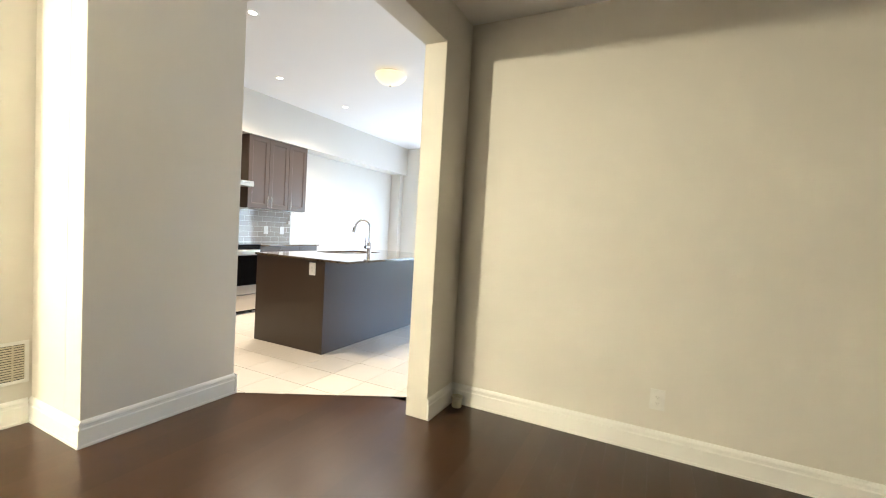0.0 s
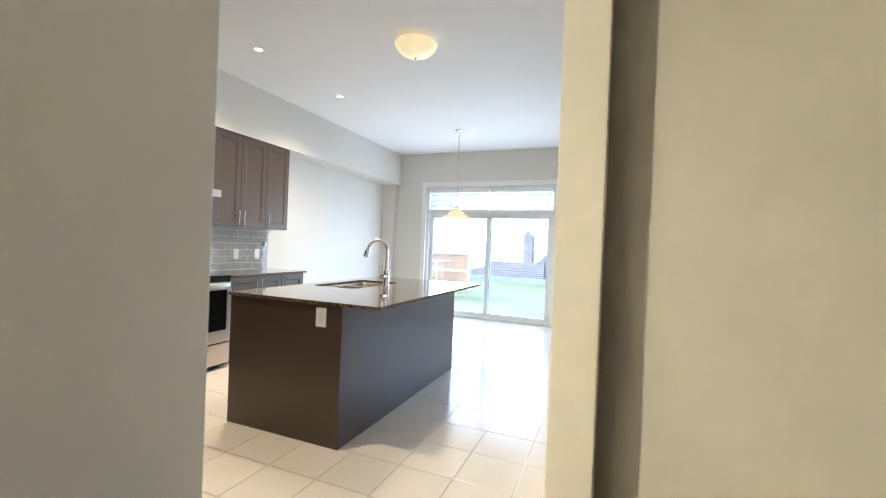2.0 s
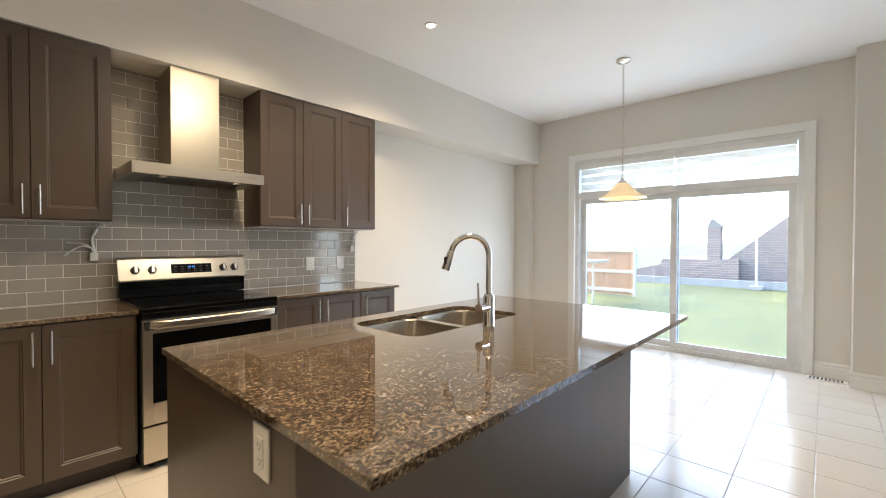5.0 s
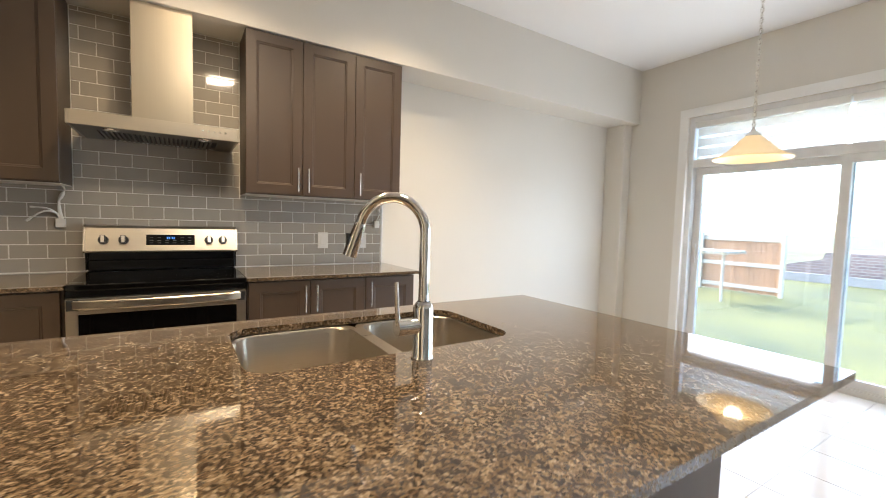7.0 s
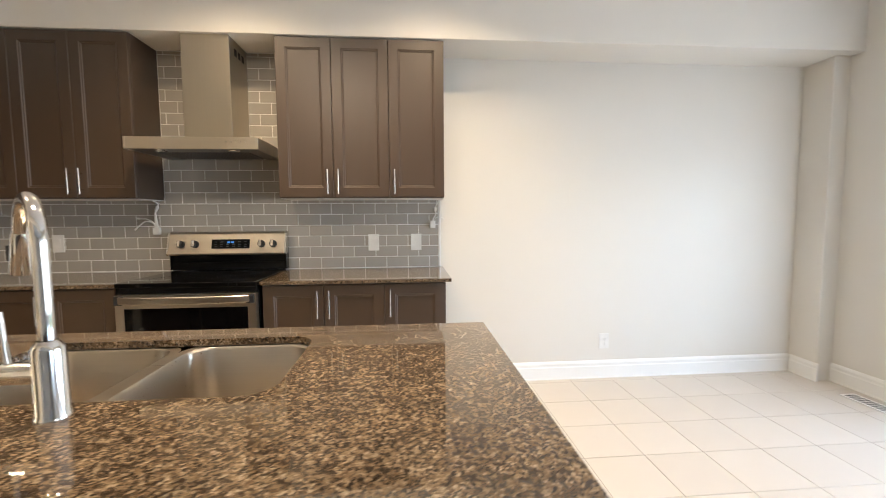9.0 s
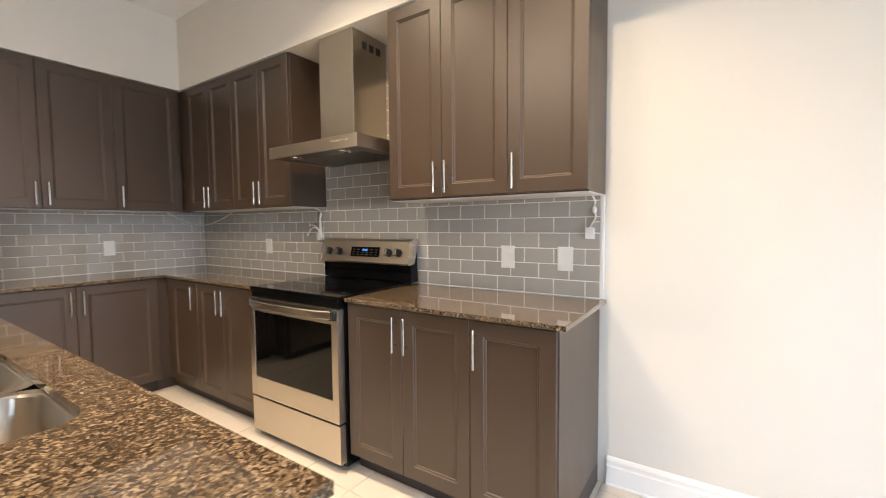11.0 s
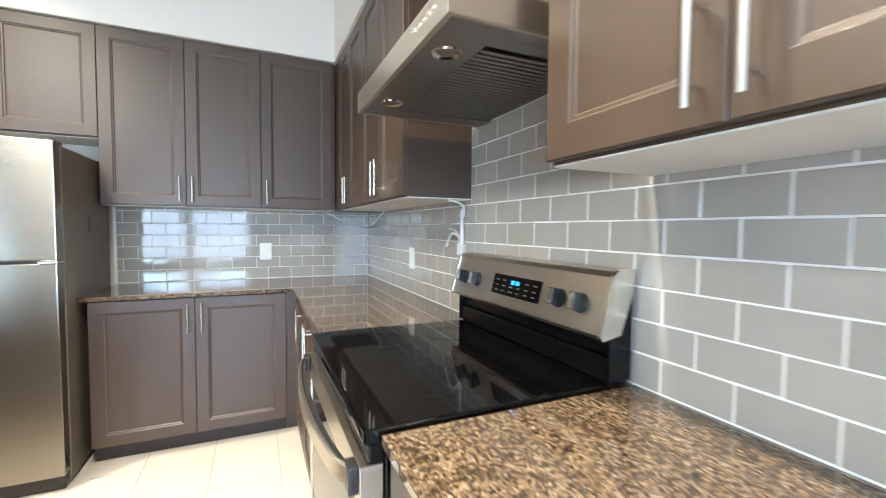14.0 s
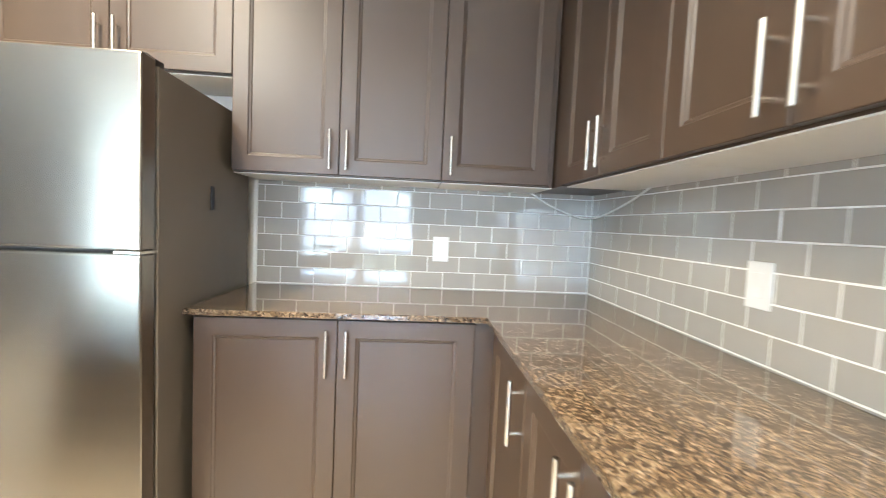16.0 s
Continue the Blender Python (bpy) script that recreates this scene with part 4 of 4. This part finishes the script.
part("bulb", lathe([(0.0, -0.03), (0.02, -0.04), (0.03, -0.075), (0.022, -0.10), (0.0, -0.11)], (PX, PY, PZ), 20), BULB, pn, "lit bulb", True).visible_shadow = False
for px, py in POTS:
    pt = thing("pot_light", (px, py, CEIL_Z), "small lit recessed ceiling spotlight with white trim", "pot light", "ceiling pot lights")
    part("trim_ring", lathe([(0.034, -0.001), (0.036, -0.006), (0.05, -0.005), (0.052, 0.0)], (px, py, CEIL_Z), 28), TRIM, pt, smooth=True)
    part("lens", lathe([(0.0, -0.002), (0.034, -0.002), (0.034, -0.0005)], (px, py, CEIL_Z), 24), BULB, pt, "glowing lens").visible_shadow = False
hl = thing("ceiling_lamp", (2.07, -3.40, 2.74), "lit glass ceiling lamp in the hallway", "ceiling lamp")
part("stem", rod((2.07, -3.40, 2.53), (2.07, -3.40, 2.74), 0.01, 10), NICKEL, hl)
part("glass_dome", lathe([(0.15, -0.21), (0.14, -0.25), (0.09, -0.29), (0.0, -0.31)], (2.07, -3.40, 2.74), 32), DOME, hl, "glowing glass", True).visible_shadow = False


# ---------------------------------------------------------------- outlets, switches, vents, cables
def plate(name, F, u, z, d, label, category, group="wall plates", w=0.078, h=0.122, kind="outlet", gangs=1):
    t = thing(name, F(u, d, z), label, category, group)
    part("cover_plate", boxes(span(F, u - w / 2, d, z - h / 2, u + w / 2, d + 0.006, z + h / 2), bevel=0.0025), PLASTIC, t)
    for g in range(gangs):
        c = u + (g - (gangs - 1) / 2) * 0.046
        if kind == "outlet":
            ins = part("insert", boxes(span(F, c - 0.017, d + 0.0062, z - 0.034, c + 0.017, d + 0.0085, z + 0.034), bevel=0.001, seg=1), PLASTIC, t)
            for zz in (z + 0.017, z - 0.019):
                for du in (-0.007, 0.007):
                    part("slot", boxes(span(F, c + du - 0.0012, d + 0.0085, zz - 0.004, c + du + 0.0012, d + 0.0092, zz + 0.005)), OUTLET_SLOT, ins)
                part("slot", boxes(span(F, c - 0.0022, d + 0.0085, zz - 0.012, c + 0.0022, d + 0.0092, zz - 0.008)), OUTLET_SLOT, ins)
        elif kind == "decorator":
            part("insert", boxes(span(F, c - 0.0165, d + 0.0062, z - 0.033, c + 0.0165, d + 0.0078, z + 0.033), bevel=0.0008, seg=1), PLASTIC, t, "flat rectangular insert")
        elif kind == "switch":
            bmx = bmesh.new()
            pr = ((0.0062, -0.033), (0.0075, -0.033), (0.0125, 0.028), (0.0105, 0.033), (0.0062, 0.033))
            e2 = [[bmx.verts.new(F(c + s, d + a, z + b)) for a, b in pr] for s in (-0.0165, 0.0165)]
            for i in range(5):
                bmx.faces.new((e2[0][i], e2[0][(i + 1) % 5], e2[1][(i + 1) % 5], e2[1][i]))
            bmx.faces.new(e2[0]), bmx.faces.new(e2[1][::-1])
            part("rocker", bmx, PLASTIC, t)
    return t


TD = 0.0075     # face of the wall tiles
plate("outlet", SW, 3.238, 1.105, TD, "white decorator outlet on the grey tiles", "outlet", "tile outlets", kind="decorator")
plate("outlet", SW, 3.552, 1.105, TD, "white blank cover plate on the grey tiles", "outlet", "tile outlets", kind="blank")
plate("outlet", SW, 1.064, 1.120, TD, "white outlet on the grey tiles", "outlet", "tile outlets", kind="decorator")
plate("outlet", FW, 0.771, 1.115, TD, "white outlet on the grey tiles", "outlet", "tile outlets", kind="decorator")
IE = lambda u, d, z: (u, IY0 - d, z)
plate("outlet", IE, 2.489, 0.815, 0.0, "white outlet on the dark island end", "outlet", kind="outlet")
DN = lambda u, d, z: (u, 1.47 - d, z)
plate("outlet", DN, 5.477, 0.33, 0.0, "white outlet low on the dining-room wall", "outlet")
plate("outlet", SW, 5.03, 0.30, -0.009, "white outlet low on the kitchen wall", "outlet")
KW = lambda u, d, z: (3.98 - d, u, z)
plate("light_switch", KW, 1.855, 1.132, 0.0, "white two-gang rocker light switch", "light switch", w=0.115, kind="switch", gangs=2)
plate("light_switch", KW, 1.40, 1.155, 0.0, "white four-gang rocker light switch", "light switch", w=0.21, kind="switch", gangs=4)

vent = thing("return_air_vent", (2.2, -0.42, 0.36), "ivory metal return-air grille on the hallway wall", "vent")
part("frame", boxes(((2.2, -0.66, 0.465), (2.208, -0.225, 0.485)), ((2.2, -0.66, 0.24), (2.208, -0.225, 0.26)), ((2.2, -0.245, 0.26), (2.208, -0.225, 0.465)), ((2.2, -0.66, 0.26), (2.208, -0.64, 0.465)), bevel=0.002, seg=1), TRIM, vent)
part("backing", boxes(((2.2, -0.64, 0.26), (2.2015, -0.245, 0.465))), SLOT, vent)
for i in range(14):
    z = 0.266 + i * 0.0143
    part("slat", boxes(((2.202, -0.64, z), (2.207, -0.245, z + 0.009))), IVORY, vent)
for j in range(4):
    y = -0.60 + 0.1 * j
    part("rib", boxes(((2.2065, y, 0.26), (2.2085, y + 0.008, 0.465))), IVORY, vent)

cup = thing("pipe_stub", (4.21, 1.41, 0), "short capped white plastic pipe in the dining corner", "pipe")
part("pipe", lathe([(0.034, 0.0), (0.036, 0.002), (0.036, 0.06), (0.042, 0.062), (0.042, 0.075), (0.034, 0.075), (0.034, 0.01)], (4.215, 1.405, 0.001), 24), IVORY, cup, smooth=True)

fv = thing("floor_register", (3.45, 6.60, 0.0), "white slotted floor register by the patio door", "vent", "floor registers")
part("plate", boxes(((3.31, 6.56, 0.0045), (3.60, 6.68, 0.010)), bevel=0.002), PLASTIC, fv)
for i in range(9):
    part("slot", boxes(((3.33 + i * 0.028, 6.575, 0.0102), (3.345 + i * 0.028, 6.665, 0.0107))), SLOT, fv)
copy_thing(fv, pose(0.62, 6.58, 0.0))


def loose_cable(name, F, points, r, label, box=None, tip=0.0):
    t = thing(name, F(*points[0]), label, "cable", "loose cables")
    pts = []
    P = [Vector(F(*p)) for p in points]
    for i in range(len(P) - 1):
        a, b, c, d = P[max(i - 1, 0)], P[i], P[i + 1], P[min(i + 2, len(P) - 1)]
        for s in range(6):
            q = s / 6
            pts.append(0.5 * ((2 * b) + (c - a) * q + (2 * a - 5 * b + 4 * c - d) * q * q + (3 * b - a - 3 * c + d) * q ** 3))
    pts.append(P[-1])
    ends = r if isinstance(r, tuple) else (r, r)
    radii = [ends[0] + (ends[1] - ends[0]) * (i / (len(pts) - 1)) ** 2 for i in range(len(pts))]
    part("cable", tube(pts, radii, 10), CABLE, t, smooth=True)
    if tip:
        part("plug_end", tube([pts[-3], pts[-2], pts[-1]], [tip * 0.8, tip, tip * 0.9], 10), PLASTIC, t, "small white plug end", True)
    if box:
        a, bq = pts[len(pts) // 2 - 5], pts[len(pts) // 2]
        part("connector", tube([a, a.lerp(bq, 0.3), a.lerp(bq, 0.7), bq], [0.006, 0.011, 0.011, 0.006], 10), PLASTIC, t, "white plug connector", True)
        u, z, w, h = box
        part("junction_box", boxes(span(F, u - w / 2, TD, z - h / 2, u + w / 2, TD + 0.028, z + h / 2), bevel=0.003), PLASTIC, t, "small white wiring box")
    return t


loose_cable("under_cabinet_cable", SW, [(3.70, 0.10, 1.413), (3.705, 0.05, 1.385), (3.69, 0.02, 1.35), (3.70, 0.016, 1.315), (3.683, 0.02, 1.28), (3.675, 0.022, 1.262)], 0.0035,
            "white cable hanging from the wall cabinet to a wiring box", (3.675, 1.235, 0.04, 0.055))
loose_cable("under_cabinet_cable", SW, [(3.675, 0.03, 1.258), (3.70, 0.05, 1.285), (3.73, 0.06, 1.288), (3.765, 0.055, 1.268)], 0.0018, "thin white wire end")
loose_cable("under_cabinet_cable", SW, [(1.752, 0.10, 1.413), (1.748, 0.03, 1.39), (1.722, 0.02, 1.335), (1.722, 0.018, 1.28), (1.732, 0.024, 1.215)], (0.0045, 0.0125),
            "white cable hanging beside the range", (1.727, 1.203, 0.042, 0.05))
for m, e in (((1.67, 0.03, 1.285), (1.60, 0.02, 1.290)), ((1.66, 0.04, 1.268), (1.585, 0.03, 1.212))):
    loose_cable("under_cabinet_cable", SW, [(1.722, 0.026, 1.225), (1.712, 0.03, 1.258), m, e], (0.0055, 0.004), "white wire with a small plug end", tip=0.0068)
loose_cable("under_cabinet_cable", SW, [(0.56, 0.03, 1.412), (0.40, 0.03, 1.362), (0.17, 0.03, 1.312), (0.04, 0.045, 1.300), (0.03, 0.10, 1.308), (0.03, 0.216, 1.348), (0.03, 0.334, 1.412)], 0.0042,
            "white cable sagging under the corner wall cabinets")

# ---------------------------------------------------------------- garden
GZ = -0.80
solo("foundation", boxes(((-0.2, END_Y + 0.2, GZ - 0.2), (8.2, END_Y + 0.26, -0.12))), CONCRETE, "grey concrete house foundation", "foundation")
structure("ground", boxes(((-400, END_Y + 0.05, GZ - 0.3), (400, 900, GZ))), GRASS, "mown lawn reaching the horizon", "lawn")
solo("patio_step", boxes(((DX0 - 0.1, END_Y + 0.2, -0.20), (DX1 + 0.1, END_Y + 0.75, -0.06)), bevel=0.01), CONCRETE, "pale concrete step outside the patio door", "step")


def fence(x0, y0, x1, y1, h, label):
    t = thing("garden_fence", (x0, y0, GZ), label, "fence", "garden fences")
    L = math.hypot(x1 - x0, y1 - y0)
    ux, uy = (x1 - x0) / L, (y1 - y0) / L
    turn = Matrix.Translation((x0, y0, GZ)) @ Matrix.Rotation(math.atan2(uy, ux), 4, "Z")
    n = int(L / 0.145)
    me = mesh_of("board", boxes(((0, -0.012, 0.05), (0.14, 0.012, h)), bevel=0.004, seg=1), FENCE)
    for i in range(n):
        ob = new("board", me)
        ob.parent = t
        ob.matrix_parent_inverse = Matrix.Translation(-t.location)
        ob.matrix_basis = turn @ Matrix.Translation((i * 0.145, 0, 0.01 * math.sin(i * 2.3)))
    for i in range(int(L / 2.4) + 1):
        bm = boxes(((i * 2.4 - 0.05, -0.12, 0), (i * 2.4 + 0.05, -0.02, h + 0.1)), bevel=0.006, seg=1)
        bmesh.ops.transform(bm, matrix=turn, verts=bm.verts[:])
        part("post", bm, PALE_WOOD, t)
    for z in (0.16, h * 0.48, h - 0.14):
        bm = boxes(((0, -0.06, z), (L, -0.013, z + 0.13)), bevel=0.004, seg=1)
        bmesh.ops.transform(bm, matrix=turn, verts=bm.verts[:])
        part("rail", bm, PALE_WOOD, t)
    return t


fence(-11.6, 18.2, -2.0, 18.2, 1.88, "tall cedar board fence with pale rails")

# clothes-drying rack in front of the fence, built from slats on two posts
shelf = thing("garden_shelf", (-3.3, 15.66, GZ), "pale weathered slatted clothes-drying rack on thin posts", "garden shelf")
for i in range(8):
    part("slat", boxes(((-4.3 + 0.27 * i, 15.0, 0.66), (-4.19 + 0.27 * i, 16.3, 0.70)), bevel=0.004, seg=1), PALE_WOOD, shelf)
for y in (15.1, 15.66, 16.2):
    part("crossbar", boxes(((-4.35, y - 0.03, 0.60), (-2.25, y + 0.03, 0.659)), bevel=0.004, seg=1), PALE_WOOD, shelf)
part("post", rod((-2.6, 15.66, GZ), (-2.6, 15.66, 0.60), 0.035, 10), PALE_WOOD, shelf)
part("post", rod((-4.0, 15.66, GZ), (-4.0, 15.66, 0.60), 0.035, 10), PALE_WOOD, shelf)

structure("tile_edge_trim", boxes(((-0.008, 3.723, TOP + 0.001), (0.010, 3.737, UB - 0.005)), bevel=0.003), TRIM, "white edge trim ending the wall tiles", "trim")
structure("tile_edge_trim_fridge", boxes(((1.666, -0.008, TOP + 0.001), (1.680, 0.010, UB - 0.005)), bevel=0.003), TRIM, "white edge trim ending the wall tiles", "trim")

fence(5.0, 40.0, 24.0, 40.0, 2.7, "far cedar board fence across the lawn")


# neighbouring house: a long low roof, a chimney with a pointed cap and a steep gable
def gable_block(profile, y0, y1):
    bm = bmesh.new()
    f = bm.faces.new([bm.verts.new((x, y0, z)) for x, z in profile])
    r = bmesh.ops.extrude_face_region(bm, geom=[f])
    bmesh.ops.translate(bm, vec=(0, y1 - y0, 0), verts=[g for g in r["geom"] if isinstance(g, bmesh.types.BMVert)])
    return bm


nb = thing("neighbour_house", (2.0, 28.0, GZ), "grey shingled house with brick chimney and steep gable", "house")
part("low_wing", gable_block([(-4.2, GZ), (0.4, GZ), (0.4, 0.52), (-2.9, 0.47), (-3.0, 0.18), (-4.2, -0.12)], 25.2, 33), BRICK, nb)
part("gable", gable_block([(0.0, GZ), (7.0, GZ), (7.0, 0.6), (4.4, 4.55), (0.0, 0.58)], 25.6, 36), BRICK, nb)
ch = part("chimney", boxes(((-0.93, 25.4, 0.3), (-0.36, 26.0, 2.05)), bevel=0.01, seg=1), BRICK, nb)
part("cap", gable_block([(-0.95, 2.05), (-0.24, 2.05), (-0.74, 2.52)], 25.38, 26.02), ROOF, ch, "pointed chimney cap")
part("roof_vent", boxes(((-2.5, 25.6, 0.45), (-2.3, 25.8, 0.72)), bevel=0.03), CONCRETE, nb)
solo("garden_wall", boxes(((-4.6, 24.8, GZ), (7.4, 25.0, GZ + 0.36)), bevel=0.01), CONCRETE, "low pale concrete garden wall", "garden wall")
# white downspout of the neighbouring house, built as a free-standing pole
pl = thing("flag_pole", (1.15, 24.5, GZ), "thin white downspout pole by the neighbouring house", "pole")
part("pole", rod((1.15, 24.5, GZ), (1.15, 24.5, 3.4), 0.03, 10), PVC, pl)
part("base", boxes(((0.9, 24.3, GZ), (1.4, 24.7, GZ + 0.18)), bevel=0.02), CONCRETE, pl)

# ---------------------------------------------------------------- wall tiles
RZ, TL = 0.0788, 0.1589
bs1 = structure("backsplash_range", boxes(((-0.009, 0.0, TOP), (0.0060, 3.722, UB + 0.02)), ((-0.009, 1.781, UB + 0.02), (0.0060, 2.659, BULK_Z))), GROUT,
                "grey glazed subway tile backsplash with pale grout", "backsplash")
bs2 = structure("backsplash_fridge", boxes(((0.0060, -0.009, TOP), (1.665, 0.0060, UB + 0.02))), GROUT, "grey glazed subway tile backsplash with pale grout", "backsplash")


def tile_mesh(F, length, height):
    bm = bmesh.new()
    g = 0.0023
    base = [bm.verts.new(F(u, 0.004, z)) for u, z in ((g, g), (length - g, g), (length - g, height - g), (g, height - g))]
    mid = [bm.verts.new(F(u, 0.0064, z)) for u, z in ((g, g), (length - g, g), (length - g, height - g), (g, height - g))]
    i = 0.0010
    top = [bm.verts.new(F(u, 0.0075, z)) for u, z in ((g + i, g + i), (length - g - i, g + i), (length - g - i, height - g - i), (g + i, height - g - i))]
    for a, b in ((base, mid), (mid, top)):
        for k in range(4):
            bm.faces.new((a[k], a[(k + 1) % 4], b[(k + 1) % 4], b[k]))
    bm.faces.new(top)
    return mesh_of("tile", bm, SUBWAY)


tile_cache = {}
rnd = random.Random(5)
TILT = radians(0.35)   # hand-set tiles stand a little uneven


def lay_tiles(F, key, parent, u0, u1, z0, z1, shift):
    row = 0
    z = TOP + 0.003
    while z < z1 - 0.004:
        h = min(RZ, z1 - z)
        if z + h > z0 + 0.004:
            low = max(z, z0)
            u = shift - (TL / 2 if row % 2 else 0)
            while u < u1:
                a, b = max(u, u0), min(u + TL, u1)
                if b - a > 0.012:
                    k = (key, round(b - a, 4), round(z + h - low, 4))
                    if k not in tile_cache:
                        tile_cache[k] = tile_mesh(F, b - a, z + h - low)
                    ob = new("tile", tile_cache[k])
                    ob.parent = parent
                    ob.location = F(a, 0, low)
                    ob.rotation_euler = (rnd.uniform(-TILT, TILT), rnd.uniform(-TILT, TILT), rnd.uniform(-TILT, TILT) * 0.6)
                u += TL
        z += RZ
        row += 1


ROW6 = TOP + 0.003 + 6 * RZ
lay_tiles(SW, "s", bs1, 0.008, 3.72, TOP, ROW6, -0.0044 - TL)
lay_tiles(SW, "s", bs1, 0.008, 1.783, ROW6, UB + 0.018, -0.0044 - TL)
lay_tiles(SW, "s", bs1, 1.783, 2.657, ROW6, BULK_Z - 0.002, -0.0044 - TL)
lay_tiles(SW, "s", bs1, 2.657, 3.72, ROW6, UB + 0.018, -0.0044 - TL)
lay_tiles(FW, "f", bs2, 0.008, 1.663, TOP, UB + 0.018, 0.119 - TL)

# ---------------------------------------------------------------- floor tiles
FT, OX, OY = 0.3342, 3.070, 3.073


def floor_piece(x0, x1, y0, y1):
    bm = bmesh.new()
    g, b = 0.0018, 0.0022
    lower = [bm.verts.new((x, y, -0.002)) for x, y in ((x0 + g, y0 + g), (x1 - g, y0 + g), (x1 - g, y1 - g), (x0 + g, y1 - g))]
    mid = [bm.verts.new((v.co.x, v.co.y, 0.0032)) for v in lower]
    top = [bm.verts.new((x, y, 0.004)) for x, y in ((x0 + g + b, y0 + g + b), (x1 - g - b, y0 + g + b), (x1 - g - b, y1 - g - b), (x0 + g + b, y1 - g - b))]
    for p, q in ((lower, mid), (mid, top)):
        for k in range(4):
            bm.faces.new((p[k], p[(k + 1) % 4], q[(k + 1) % 4], q[k]))
    bm.faces.new(top)
    return bm


whole = None
cols = range(int((-0.009 - OX) / FT) - 1, int((4.07 - OX) / FT) + 2)
rows = range(int((-0.009 - OY) / FT) - 1, int((END_Y - OY) / FT) + 2)
for i in cols:
    for j in rows:
        x0, y0 = OX + i * FT, OY + j * FT
        x1, y1 = x0 + FT, y0 + FT
        x0c, x1c = max(x0, -0.009), min(x1, 4.07)
        y0c, y1c = max(y0, -0.009), min(y1, END_Y)
        if y1c <= 2.13 or y0c >= 6.30:
            x1c = min(x1c, 3.98)
        if y1c <= 0.69:
            x1c = min(x1c, 2.60)
        if x1c - x0c < 0.01 or y1c - y0c < 0.01:
            continue
        full = (x0c, x1c, y0c, y1c) == (x0, x1, y0, y1)
        cut = x1c > 2.6 and y0c < 1.32
        if full and not cut:
            if whole is None:
                whole = mesh_of("floor_tile", floor_piece(0, FT, 0, FT), FLOOR_TILE)
            ob = new("floor_tile", whole)
            ob.location = (x0, y0, 0)
        else:
            bm = floor_piece(0, x1c - x0c, 0, y1c - y0c)
            if cut:
                for co, no in (((2.77, 0.69, 0), (0.58, -0.96, 0)), ((3.0, 1.27, 0), (0, -1, 0)) if x0c > 3.7 else ((2.77, 0.69, 0), (0.58, -0.96, 0))):
                    local = Vector(co) - Vector((x0c, y0c, 0))
                    geom = bm.verts[:] + bm.edges[:] + bm.faces[:]
                    bmesh.ops.bisect_plane(bm, geom=geom, plane_co=local, plane_no=Vector(no), clear_outer=True)
                if len(bm.faces) < 3:
                    bm.free()
                    continue
            ob = new("floor_tile", mesh_of("floor_tile", bm, FLOOR_TILE))
            ob.location = (x0c, y0c, 0)
        ob.parent = floor_k

# ---------------------------------------------------------------- hardwood boards
floor_d = structure("floor_dining", boxes(((0.6, -5.0, -0.012), (8.05, 1.47, -0.010))), WOOD_GAP, "dark stained hardwood plank floor", "floor")
floor_l = structure("floor_living", boxes(((4.0, 1.62, -0.012), (8.05, END_Y, -0.010))), WOOD_GAP, "dark stained hardwood plank floor", "floor")
PW = 0.112
board_cache = {}


def lay_boards(parent, x0, x1, y0, y1, rng_):
    x = x0
    while x < x1 - 0.01:
        w = min(PW, x1 - x)
        y = y0 - rng_.random() * 1.2
        while y < y1:
            L = rng_.choice((0.9, 1.2, 1.5, 1.8))
            a, b = max(y, y0), min(y + L, y1)
            if b - a > 0.02:
                k = (round(w, 3), round(b - a, 2))
                if k not in board_cache:
                    board_cache[k] = mesh_of("plank", boxes(((0.0001, 0.0001, -0.010), (w - 0.0001, k[1] - 0.0001, 0.0))), WOOD)
                ob = new("plank", board_cache[k])
                ob.location = (x, a, 0)
                ob.parent = parent
            y += L
        x += PW


lay_boards(floor_d, 2.2, 7.0, -2.6, 1.46, random.Random(3))
lay_boards(floor_l, 4.03, 7.0, 1.63, END_Y - 0.01, random.Random(4))
